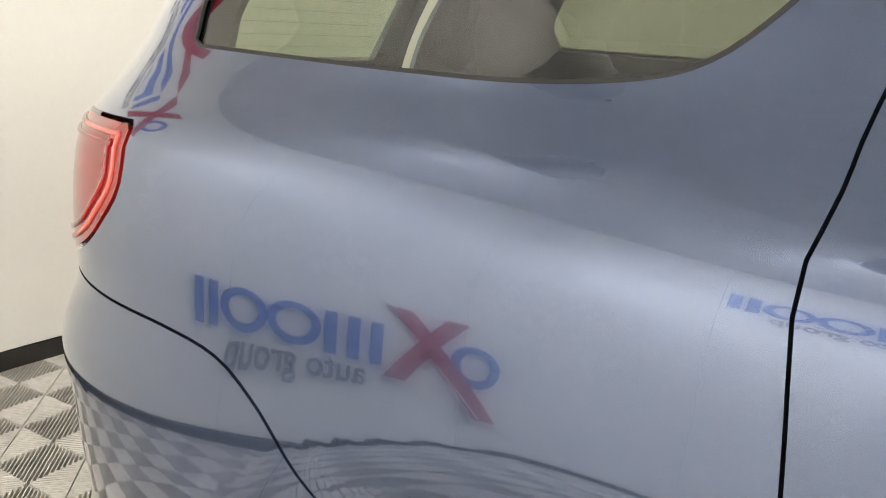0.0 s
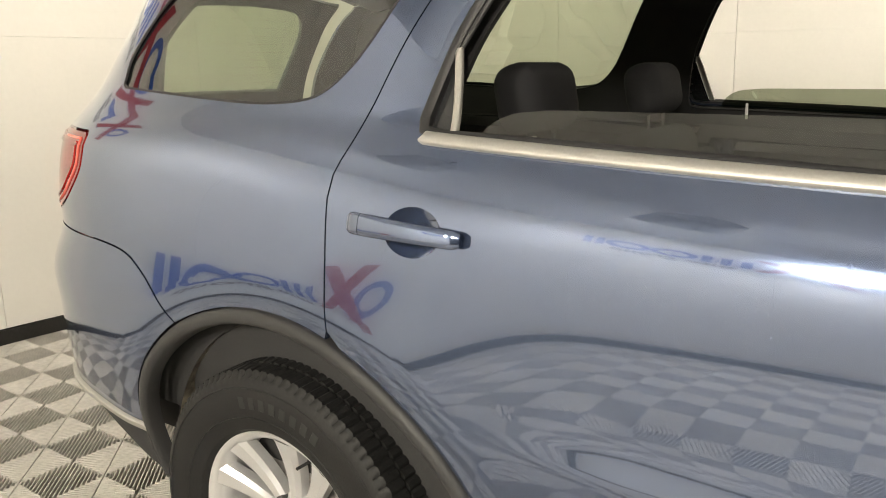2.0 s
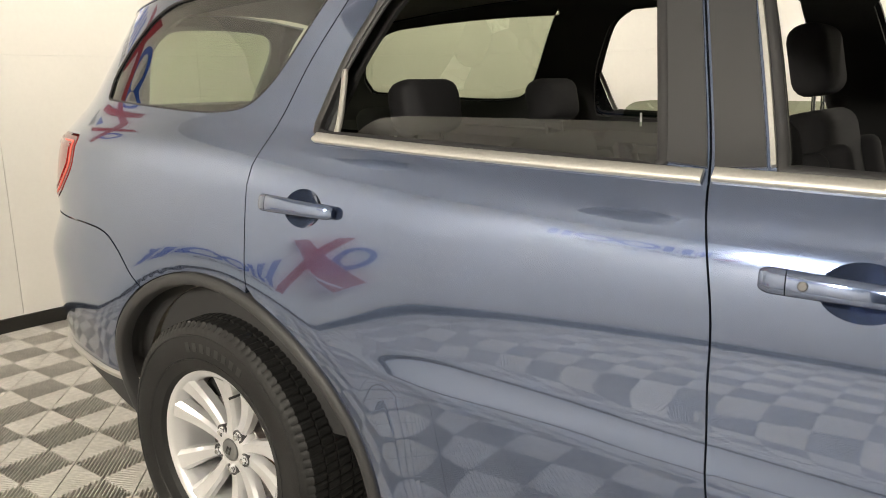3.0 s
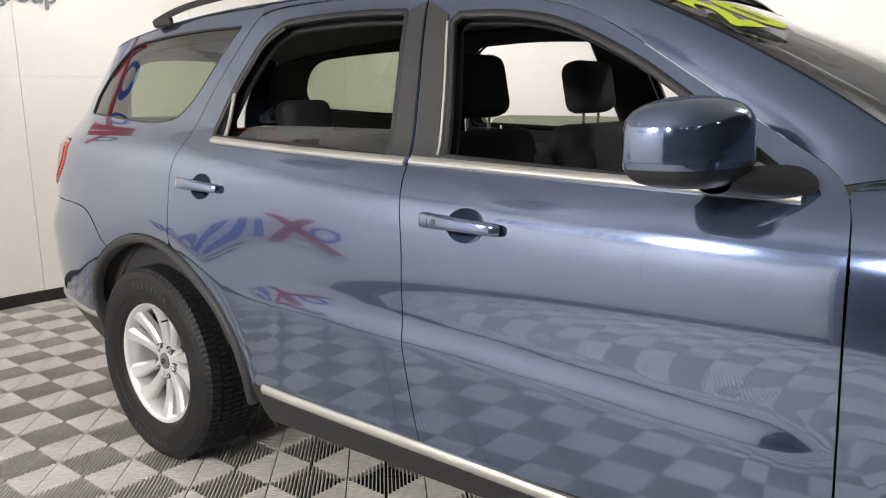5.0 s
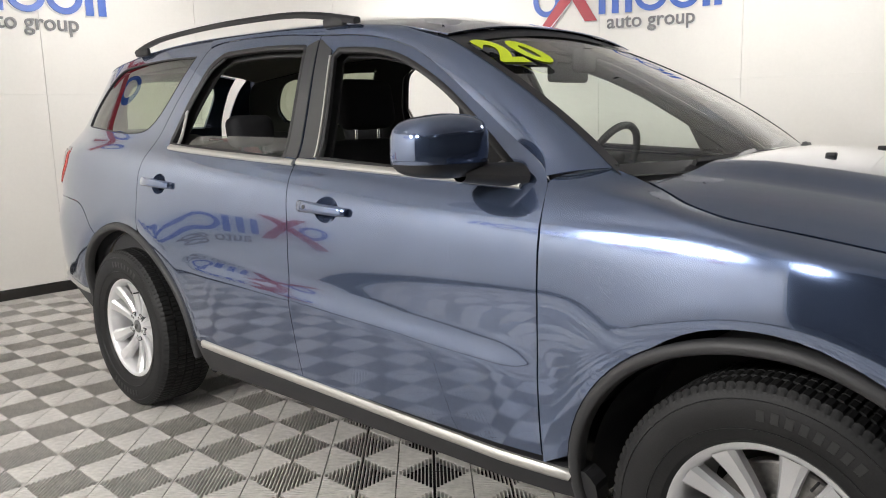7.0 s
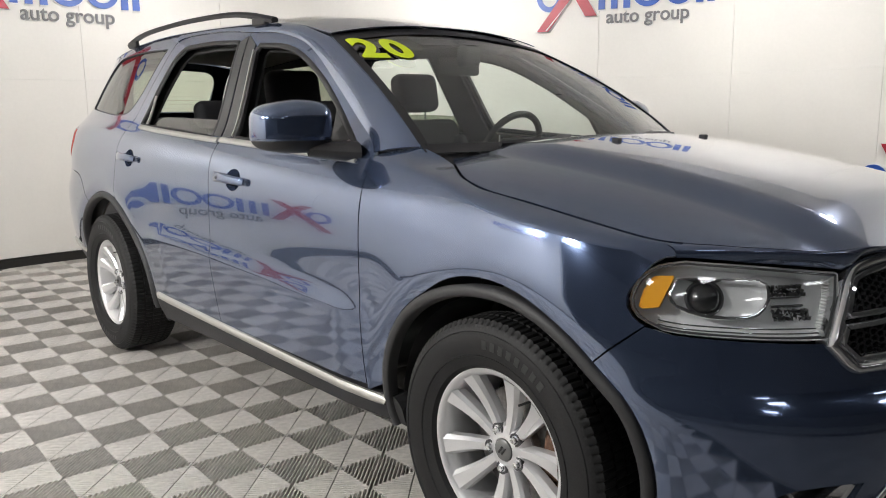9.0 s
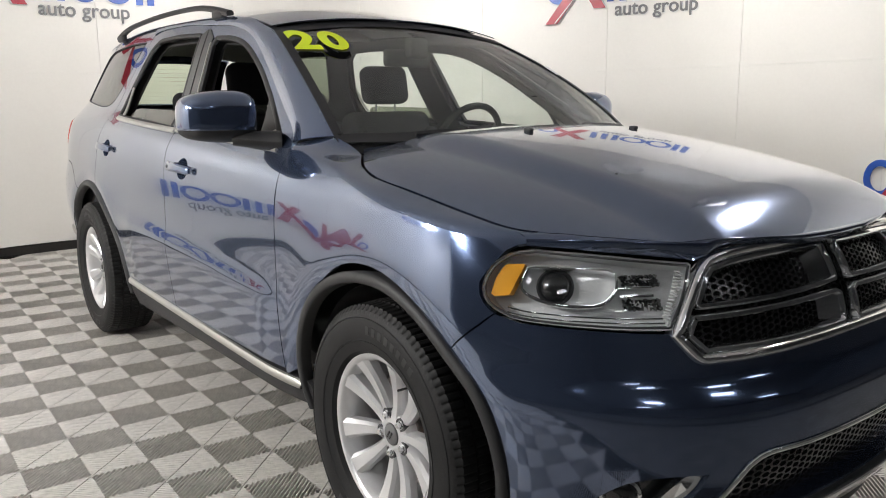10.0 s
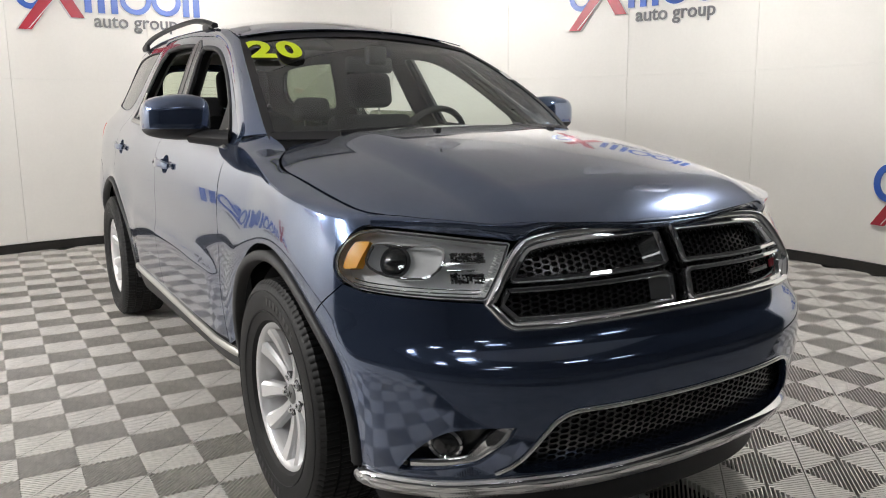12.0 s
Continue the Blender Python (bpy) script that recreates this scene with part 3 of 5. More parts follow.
def build_side():
    door_r = chain(REAR_CUT, SPLIT, DOOR_FOOT_R, rear_arch_low, [REAR_CUT[0]])
    ob = panel("rear_door", [inset(door_r, 0.0019), WINDOW_R, ellipse_hole(*HANDLE_R)], body, PAINT, car, "slate blue rear door with its window part lowered")
    door_f = chain(FRONT_TOP, DOOR_FOOT_F, list(reversed(SPLIT)))
    panel("front_door", [inset(door_f, 0.0019), WINDOW_F, ellipse_hole(*HANDLE_F)], body, PAINT, car, "slate blue front door with its window lowered")
    quarter = chain(rear_arch_high, BUMPER_CUT, spline([(-2.40, 0.997), (-2.255, 1.042), (-2.187, 1.095), (-2.149, 1.155), (-2.156, 1.234)]), spline([(-2.165, 1.243), (-2.35, 1.252), (-2.5, 1.258), (-2.62, 1.258)]), spline([(-2.62, 1.258), (-2.58, 1.4), (-2.50, 1.55), (-2.42, roof_edge(-2.42))]),
                    spline([(s, roof_edge(s)) for s in (-2.42, -2.0, -1.6, -1.12)]), spline([(-1.12, 1.727), (-1.12, 1.70)]), list(reversed([p for p in REAR_CUT if p[0] < -1.11])))
    panel("quarter_panel", [inset(quarter, 0.0019), WINDOW_Q], body, PAINT, car, "slate blue rear quarter panel with a dark fixed window", step=0.017)
    panel("quarter_glass", [inset(WINDOW_Q, -0.004)], body, TINT, car, "dark tinted fixed quarter window", depth=0.0, lift=-0.006)
    trim("quarter_seal", inset(WINDOW_Q, 0.002), deep(body, 0.004), rounded(0.007, 0.005), BLACK_TRIM, car, "thin black seal round the quarter window", closed=True)
    back = [p for p in rear_arch_back if p[1] > 0.50]
    panel("rear_bumper", [inset(chain(back, spline([(-2.0, 0.492), (-2.12, 0.512), (-2.25, 0.532), (-2.5, 0.547), (-3.22, 0.555)]), spline([(-3.22, 0.555), (-3.22, 1.04)]), spline([(-3.22, 1.04), (-2.6, 1.02), (-2.40, 1.0)]), list(reversed(BUMPER_CUT))), 0.003)], body, PAINT, car, "slate blue rear bumper")
    low = [p for p in rear_arch_back if p[1] < 0.46]
    panel("rear_valance", [inset(chain([(-2.005, 0.474)], low, spline([(-2.03, 0.352), (-2.12, 0.43), (-2.2, 0.485), (-2.3, 0.508), (-2.6, 0.52), (-3.22, 0.52)]), spline([(-3.22, 0.52), (-3.22, 0.54)]), spline([(-3.22, 0.54), (-2.5, 0.53), (-2.25, 0.515), (-2.12, 0.495), (-2.005, 0.474)])), 0.002)], body, GREY_TRIM, car)
    trim("bumper_strip", spline([(-2.0, 0.483), (-2.12, 0.503), (-2.25, 0.523), (-2.5, 0.538), (-3.2, 0.547)]), body, rounded(0.020, 0.012), SATIN, car, "satin metal strip along the rear bumper")
    panel("tail_lamp", [inset(LAMP_TAIL, 0.002)], body, RED_LENS, car, "red tail lamp with a pale light strip")
    # rail over the doors and front pillar, from the door cut up to roof and windscreen
    low = [p for p in REAR_CUT if p[0] >= -1.12 and p[1] > 1.6] + [p for p in FRONT_TOP[1:] if p[1] > 1.17]
    n = 90
    low3 = resample([np.array(body(*p)) for p in low], n)
    high3 = resample([np.array(body(s, roof_edge(s))) for s in np.linspace(-1.12, 0.10, 40)] + [np.array(shield(-shield_half(z), z)) for z in np.linspace(1.60, 1.205, 40)], n)
    lines = []
    for t in np.linspace(0, 1, 7):
        row = []
        for a, b in zip(low3, high3):
            m = (a + b) / 2
            out = np.array([0, m[1], m[2] - 1.0])
            row.append(a * (1 - t) + b * t + out / np.linalg.norm(out) * 0.1 * np.linalg.norm(b - a) * 4 * t * (1 - t))
        lines.append(row)
    loft("roof_side_rail", lines, PAINT, car, thick=-0.004)
    fender_out = chain(spline([(0.908, 0.40), (0.908, 0.66), (0.904, 0.93)]) + spline([(0.900, 0.95), (0.893, 0.98), (0.882, 1.0), (0.872, 1.05), (0.87, 1.2)]), spline([(0.87, 1.2), (1.0, 1.2), (1.6, 1.2), (2.04, 1.2)]),
                       spline([(2.04, 1.2), (2.04, 1.1), (2.03, 0.99)]), spline([(2.03, 0.99), (1.98, 0.975), (1.90, 0.9), (1.905, 0.855), (1.93, 0.836)]), spline([(1.93, 0.836), (1.86, 0.78), (1.81, 0.735)]),
                       [np.array(p) for p in ARCH_F if p[0] < 1.81 and p[1] > 0.40])
    panel("front_fender", [inset(fender_out, 0.0019)], fender, PAINT, car, "slate blue front wing round the wheel arch", step=0.017)


def resample(pts, n):
    d = [0.0]
    for a, b in zip(pts, pts[1:]):
        d.append(d[-1] + np.linalg.norm(b - a))
    out, i = [], 0
    for k in range(n):
        t = d[-1] * k / (n - 1)
        while i < len(pts) - 2 and d[i + 1] < t:
            i += 1
        f = (t - d[i]) / max(d[i + 1] - d[i], 1e-9)
        out.append(pts[i] * (1 - f) + pts[i + 1] * f)
    return out


def shield(y, z):
    """The windscreen."""
    t = min(max((z - 1.19) / 0.43, 0), 1)
    return (0.444 + (1.514 - z) * 1.876 + 0.16 * (1 - (y / 0.7) ** 2) + 0.30 * t * (1 - t), y, z)


def screen_top(v):
    """The height of the windscreen's upper edge, v from -1 to 1 across."""
    return 1.605 + 0.052 * (1 - abs(v) ** 2.2)


def shield_half(z):
    t = min(max((z - 1.19) / 0.41, 0), 1)
    return 0.71 - t * 0.135 + 0.09 * t * (1 - t)


hood_side = curve([1.0, 1.06, 1.15, 1.27, 1.4, 1.7, 1.88, 1.95, 2.0, 2.05, 2.2], [0.60, 0.625, 0.68, 0.752, 0.785, 0.79, 0.782, 0.77, 0.75, 0.72, 0.60])
hood_mid = curve([1.0, 1.25, 1.6, 1.9, 2.1, 2.2, 2.28, 2.33], [1.225, 1.205, 1.165, 1.115, 1.07, 1.04, 1.005, 0.972])


def hood(x, y):
    v = abs(y)
    swell = ease(1.0, 1.35, x) * ease(2.36, 2.12, x)
    rise = (0.012 + 0.016 * swell) * ease(0.56, 0.42, v) + 0.018 * swell * (1 - min(1, v / 0.74) ** 2)
    return (x, y, hood_mid(x) - 0.03 * (v / 0.75) ** 2 - 0.05 * (v / 0.8) ** 5 - 0.012 + rise)


def fender(s, q):
    """The front wing: the body's side, rolled over at the top to the bonnet's edge (q 1.1 to 1.2)."""
    door, lamp = ease(1.75, 0.88, s), ease(1.65, 1.92, s)
    top = 1.03 - 0.03 * lamp + 0.13 * door
    if q < 1.0:
        return body(s, q if q < 0.8 else 0.8 + (q - 0.8) * (top - 0.8) / 0.2)
    p0 = np.array(body(s, top))
    up = np.array(body(s, top)) - np.array(body(s, top - 0.02))
    up = up / np.linalg.norm(up)
    x = p0[0]
    if s < 1.35:
        t = max(0.0, (s - 0.87) / 0.48)
        x1 = body(1.35, top)[0]
        m1 = (body(1.36, top)[0] - x1) / 0.01
        x = 1.02 * (1 + 2 * t) * (1 - t) ** 2 + x1 * t * t * (3 - 2 * t) + 0.48 * (0.3 * t * (1 - t) ** 2 - m1 * t * t * (1 - t))
    p2 = np.array(hood(x, -hood_side(x) - 0.004))
    p2[1] = max(p2[1], p0[1] + 0.01)
    if s < 1.16:
        p2 = p2 + np.array((0, -0.09, 0.028)) * ease(1.16, 0.9, s)
    p1 = p0 + up * max(0.02, (p2[2] - p0[2]) * (0.5 + 0.45 * max(ease(1.55, 0.95, s), lamp)))
    t = min((q - 1.0) / 0.2, 1.05)
    return tuple(p0 * (1 - t) ** 2 + 2 * p1 * t * (1 - t) + p2 * t * t)


for SIDE in (1, -1):
    build_side()
SIDE = 1

# roof, bonnet, windscreen
roof_lines = []
for x in np.linspace(-2.42, 0.335, 56):
    edge = np.array(body(x, roof_edge(x)))
    row = []
    for v in np.linspace(-1, 1, 41):
        bow = 0.012 * (1 - v * v) * ease(-0.5, 0.3, x)
        row.append((edge[0] + bow, v * -edge[1], roof_edge(x) + roof_rise(x) * (1 - abs(v) ** 2.4)))
    roof_lines.append(row)
loft("roof", roof_lines, PAINT, car, "slate blue painted steel roof", thick=-0.004)
right_edge = [(x, -hood_side(x)) for x in (1.085, 1.15, 1.27, 1.4, 1.55, 1.7, 1.85, 1.95, 2.03)]
hood_outline = chain(spline([(shield(y, 1.19)[0] + 0.03, y) for y in np.linspace(-0.615, 0.615, 21)]), spline([(x, -y) for x, y in right_edge]),
                     spline([(2.045, 0.722), (2.12, 0.672), (2.2, 0.59), (2.262, 0.48), (2.295, 0.35), (2.325, 0.15), (2.33, 0), (2.325, -0.15), (2.295, -0.35), (2.262, -0.48), (2.2, -0.59), (2.12, -0.672), (2.045, -0.722)]), spline(list(reversed(right_edge))))
panel("hood", [inset(hood_outline, 0.003)], hood, PAINT, car, "slate blue bonnet with two soft creases", step=0.025)
# the bonnet's front lip, rolled down to the headlamps and the grille
lip_x = lambda y: float(np.interp(abs(y), (0, 0.15, 0.35, 0.48, 0.59, 0.672, 0.722, 0.76, 0.80), (2.33, 2.325, 2.295, 2.262, 2.2, 2.12, 2.045, 1.99, 1.93)))
lip_z = curve([1.95, 2.045, 2.2, 2.395, 2.415, 2.47, 2.6, 2.8, 3.0], [0.985, 0.987, 0.977, 0.956, 0.953, 0.973, 0.983, 0.985, 0.985])


def lip_foot(y):
    lo, hi = 1.9, FRONT_MID
    for _ in range(30):
        mid = (lo + hi) / 2
        lo, hi = (mid, hi) if -body(mid, lip_z(mid))[1] > abs(y) else (lo, mid)
    p = np.array(body(lo, lip_z(lo)))
    return np.array((p[0] + 0.014 * ease(2.38, 2.46, lo), y, p[2]))


lip = []
for y in np.linspace(-0.775, 0.775, 77):
    a, b = np.array(hood(lip_x(y) - 0.004, y)) - np.array((0, 0, 0.001)), lip_foot(y)
    lip.append([a * (1 - t) + b * t + np.array((0.012, 0, 0.006)) * 4 * t * (1 - t) for t in np.linspace(0, 1, 7)])
loft("hood_lip", lip, PAINT, car, "rolled front lip of the bonnet", sharp=80)
rows = []
for t in np.linspace(0, 1, 15):
    rows.append([shield(v * (shield_half(1.185 + 0.42 * t) + 0.01), 1.185 + t * (screen_top(v) - 1.185)) for v in np.linspace(-1, 1, 25)])
loft("windscreen", rows, SHIELD, car, "greenish windscreen with a dark border")
# front bumper
M = FRONT_MID


def both(pts):
    """A line from the right side, carried on to the left by reflection about the nose."""
    return pts + [np.array((2 * M - p[0], p[1])) for p in reversed(pts)]


BUMPER_TOP = both(spline([(1.81, 0.735), (1.86, 0.78), (1.928, 0.835)]) + spline([(1.984, 0.822), (2.15, 0.815), (2.30, 0.808)]) + spline([(2.325, 0.79), (2.385, 0.742), (2.6, 0.738), (M, 0.738)]))
bumper_arch = [np.array(p) for p in ARCH_F if p[0] >= 1.805 and 0.3 < p[1] < 0.74]
left_arch = [np.array((2 * M - p[0], p[1])) for p in bumper_arch]
outline = chain(BUMPER_TOP, list(reversed(left_arch)), list(reversed(both([np.array(p) for p in ((1.93, 0.32), (2.2, 0.30), (2.6, 0.30))]))), bumper_arch)
FOG = spline([(2.045, 0.349), (2.098, 0.424), (2.172, 0.48), (2.26, 0.497), (2.352, 0.498)]) + spline([(2.33, 0.454), (2.274, 0.407), (2.239, 0.386), (2.145, 0.363), (2.06, 0.348)])
INTAKE = both(spline([(2.344, 0.371), (2.40, 0.445), (2.46, 0.507), (2.51, 0.525)]) + spline([(2.53, 0.527), (2.8, 0.524), (M - 0.02, 0.522)])) + both(spline([(2.36, 0.362), (2.63, 0.352), (M - 0.02, 0.345)]))[::-1]
mirror_s = lambda pts: [np.array((2 * M - p[0], p[1])) for p in pts]
bumper = panel("front_bumper", [inset(outline, 0.002), INTAKE, FOG, mirror_s(FOG)], body, PAINT, car, "slate blue front bumper with a lower intake")


DARK_CHROME = material("dark_chrome", (0.15, 0.15, 0.153), 0.24, 0.85)


def honeycomb(name, outline, fn, w, h, bar, depth, mat, parent, label=""):
    """A grille of hexagonal rings inside the outline."""
    verts, faces = [], []
    pts = np.array(outline)
    lo, hi = pts.min(0), pts.max(0)
    row = 0
    z = lo[1] + h / 2
    while z < hi[1]:
        s = lo[0] + (0.78 * w if row % 2 else 0)
        while s < hi[0]:
            if inside(outline, (s, z)):
                base = len(verts)
                for scale, d in ((1.0, 0.0), (1.0, depth), (0.0, 0.0), (0.0, depth)):
                    for du, dv in ((-0.5, 0), (-0.28, 0.5), (0.28, 0.5), (0.5, 0), (0.28, -0.5), (-0.28, -0.5)):
                        k = (1 - bar / h) if scale == 0.0 else 0.98
                        q = (s + du * w * k, z + dv * h * k)
                        verts.append(np.array(fn(*q)) - (d * np.array((1, 0, 0)) if depth else 0))
                for i in range(6):
                    j = (i + 1) % 6
                    o, ob, n, nb = base, base + 6, base + 12, base + 18
                    faces += [(o + i, o + j, n + j, n + i), (n + i, n + j, nb + j, nb + i), (o + j, o + i, ob + i, ob + j)]
            s += 1.56 * w
        z += h / 2
        row += 1
    return make(name, verts, faces, mat, parent, label, smooth=False)


# lower intake, fog lamps, chrome lip
panel("intake_backing", [inset(INTAKE, -0.02)], deep(body, 0.07), DARK, bumper, depth=0)
honeycomb("intake_mesh", INTAKE, deep(body, 0.035), 0.040, 0.0185, 0.0045, 0.012, DARK_CHROME, bumper, "dark honeycomb mesh of the lower intake")
trim("intake_trim", both(spline([(2.30, 0.362), (2.36, 0.40), (2.455, 0.509), (2.51, 0.531)]) + spline([(2.53, 0.533), (2.8, 0.530), (M, 0.528)])), body, rounded(0.012, 0.006), CHROME, bumper, "thin chrome line round the lower intake")
shelf = [[np.array(body(s, z)) - d * np.array((1, 0, 0)) for s in np.linspace(2.36, 2 * M - 2.36, 40)] for z, d in ((0.362, 0.0), (0.372, 0.07))]
loft("intake_shelf", shelf, PAINT, bumper)
lip_line = both(spline([(1.915, 0.292), (2.016, 0.298), (2.194, 0.312), (2.363, 0.330), (2.63, 0.330), (M, 0.322)]))
trim("chrome_lip", lip_line, body, rounded(0.05, 0.022, -0.01), CHROME, bumper, "curved chrome lip under the front bumper")
valance = both([np.array(p) for p in spline([(1.935, 0.275), (2.2, 0.285), (2.4, 0.305), (2.63, 0.308), (M, 0.30)])]) + both([np.array(p) for p in spline([(1.96, 0.19), (2.3, 0.18), (M, 0.18)])])[::-1]
panel("front_valance", [valance], deep(body, 0.012), BLACK_TRIM, car, "matt black skirt under the front bumper", depth=0.03)


def fog_lamp():
    panel("fog_recess", [inset(FOG, -0.015)], deep(body, 0.045), GLOSS_BLACK, bumper, depth=0)
    rim = [p for p in FOG]
    loft("fog_pocket_wall", [[np.array(body(*p)) - 0.002 * normal_of(body, *p) for p in rim], [np.array(body(*p)) - 0.046 * normal_of(body, *p) for p in rim]], PAINT, bumper)
    trim("fog_bezel", spline([(2.335, 0.487), (2.318, 0.452), (2.265, 0.41), (2.235, 0.392), (2.145, 0.371), (2.075, 0.36)]), deep(body, 0.02), [(-0.016, 0), (-0.014, 0.006), (0.0, 0.012), (0.014, 0.006), (0.016, 0)], CHROME, bumper, "chrome hook-shaped fog lamp bezel")
    fin = chain(spline([(2.347, 0.494), (2.30, 0.488), (2.262, 0.45), (2.215, 0.395), (2.17, 0.374)]), spline([(2.17, 0.370), (2.235, 0.386), (2.274, 0.407), (2.325, 0.452), (2.347, 0.494)]))
    panel("fog_fin", [fin], deep(body, 0.012), CHROME, bumper, "broad chrome fin beside the fog lamp", depth=0.02, step=0.012)
    at, n = np.array(body(2.163, 0.432)), normal_of(body, 2.163, 0.432)
    turn = Vector((0, -1, 0)).rotation_difference(Vector(n)).to_matrix()
    for name, prof, mat, label in (("fog_lamp_ring", [(0.036, 0.035), (0.047, 0.03), (0.047, 0.0), (0.041, -0.004), (0.036, 0.0)], CHROME, "chrome ring of the fog lamp"), ("fog_lamp_lens", [(0.037, 0.004), (0.03, -0.006), (0.018, -0.011), (0.0005, -0.013)], GLOSS_BLACK, "dark round fog lamp lens")):
        bm = lathe(prof, 32)
        bmesh.ops.rotate(bm, verts=bm.verts, cent=(0, 0, 0), matrix=turn)
        bmesh.ops.translate(bm, verts=bm.verts, vec=Vector(at - 0.022 * n))
        from_bm(name, bm, mat, bumper, label)


HEAD = chain(spline([(2.045, 0.984), (1.983, 0.973), (1.93, 0.94), (1.90, 0.892), (1.912, 0.853), (1.95, 0.832), (1.99, 0.823), (2.15, 0.816), (2.305, 0.811)]), spline([(2.315, 0.815), (2.36, 0.88), (2.402, 0.945)]), spline([(2.395, 0.953), (2.2, 0.974), (2.045, 0.984)]))


def head_lamp():
    lamp = panel("head_lamp", [inset(HEAD, -0.002)], deep(body, 0.055), LAMP_BODY, car, "clear headlamp with amber corner reflector and projector", depth=0)
    edge = inset(HEAD, 0.003)
    edge = edge + edge[:1]
    loft("lamp_housing", [[np.array(body(*p)) for p in edge], [np.array(deep(body, 0.055)(*p)) for p in edge]], LAMP_BODY, lamp, "silver side of the headlamp")
    panel("lens", [inset(HEAD, 0.004)], body, LENS, lamp, "clear outer lens", depth=0.0, lift=0.001)
    trim("lens_border", inset(HEAD, 0.008), deep(body, 0.006), rounded(0.005, 0.004), LAMP_DARK, lamp, closed=True)
    amber = chain(spline([(1.918, 0.878), (1.935, 0.915), (1.962, 0.944)]), spline([(1.97, 0.948), (2.01, 0.951)]), spline([(2.008, 0.945), (1.985, 0.915), (1.962, 0.880)]), spline([(1.955, 0.878), (1.925, 0.873)]))
    panel("amber_reflector", [amber], deep(body, 0.014), AMBER, lamp, "glowing amber corner reflector", depth=0.03, step=0.012)
    # projector bowl with its chrome outline
    bowl = chain(spline([(2.015, 0.945), (2.06, 0.95), (2.20, 0.948)]), spline([(2.215, 0.94), (2.205, 0.905), (2.17, 0.873), (2.12, 0.865), (2.05, 0.868), (2.00, 0.885), (1.99, 0.91), (2.015, 0.945)]))
    trim("bowl_outline", bowl, deep(body, 0.03), rounded(0.009, 0.01, -0.02), CHROME, lamp, closed=True)
    panel("bowl", [bowl], deep(body, 0.05), LAMP_BODY, lamp, depth=0)
    at, n = np.array(body(2.066, 0.909)), normal_of(body, 2.066, 0.909)
    turn = Vector((0, -1, 0)).rotation_difference(Vector(n)).to_matrix()
    for name, prof, mat in (("projector_ring", [(0.030, 0.03), (0.041, 0.028), (0.043, 0.0), (0.038, -0.004), (0.033, 0.0)], LAMP_DARK), ("projector_lens", [(0.037, 0.01), (0.034, -0.006), (0.025, -0.017), (0.012, -0.023), (0.0005, -0.025)], GLOSS_BLACK)):
        bm = lathe(prof, 36)
        bmesh.ops.rotate(bm, verts=bm.verts, cent=(0, 0, 0), matrix=turn)
        bmesh.ops.translate(bm, verts=bm.verts, vec=Vector(at - 0.045 * n))
        from_bm(name, bm, mat, lamp)
    # faceted turn lamp blocks and the finned light strip
    rng = random.Random(4)
    for z0, z1 in ((0.918, 0.945), (0.862, 0.888)):
        bm = bmesh.new()
        for i in range(9):
            for j in range(3):
                s, z = 2.225 + i * 0.011 + (z0 - 0.86) * 0.2, z0 + (z1 - z0) * (j + 0.5) / 3
                p, n = Vector(body(s, z)), Vector(normal_of(body, s, z))
                box(bm, (0.008, 0.010, 0.008), p - n * (0.05 + rng.random() * 0.008), 0.0, Euler((rng.random() * 2, rng.random() * 2, rng.random() * 2)).to_matrix().to_4x4())
        from_bm("faceted_block", bm, DARK_CHROME, lamp, sharp=5)
    for z in (0.912, 0.893):
        trim("lamp_bar", spline([(2.215, z), (2.30, z + 0.002)]), deep(body, 0.045), rounded(0.006, 0.006), CHROME, lamp)
    for i in range(16):
        t = i / 15
        s, z = 2.372 - 0.066 * t, 0.938 - 0.100 * t
        p, n = Vector(body(s, z)), Vector(normal_of(body, s, z))
        bm = bmesh.new()
        box(bm, (0.016, 0.013, 0.0042), p - n * 0.018, 0.0015, Matrix.Rotation(radians(-20 if SIDE > 0 else -20), 4, "X"), 1)
        from_bm("light_fin", bm, EDGE_WHITE, lamp)
    for z, d in ((0.846, 0.02), (0.836, 0.014), (0.828, 0.010)):
        trim("lamp_line", spline([(1.955, z + 0.006), (2.0, z), (2.15, z - 0.004), (2.30, z - 0.006)]), deep(body, d), rounded(0.004, 0.004), CHROME, lamp)
    panel("lamp_side_plate", [chain(spline([(2.245, 0.945), (2.365, 0.935), (2.305, 0.852), (2.215, 0.855), (2.245, 0.945)]))], deep(body, 0.053), LAMP_BODY, lamp, depth=0)


# grille
GRILLE_OUT = both(spline([(2.302, 0.803), (2.36, 0.89), (2.412, 0.945), (2.47, 0.968), (2.6, 0.978), (2.8, 0.98), (M - 0.01, 0.98)])) + both(spline([(2.318, 0.785), (2.362, 0.742), (2.42, 0.737), (2.7, 0.738), (M - 0.01, 0.738)]))[::-1]
GRILLE_IN = both(spline([(2.345, 0.81), (2.395, 0.885), (2.435, 0.925), (2.48, 0.943), (2.62, 0.953), (2.8, 0.956), (M - 0.01, 0.957)])) + both(spline([(2.35, 0.795), (2.382, 0.762), (2.44, 0.757), (2.7, 0.757), (M - 0.01, 0.757)]))[::-1]
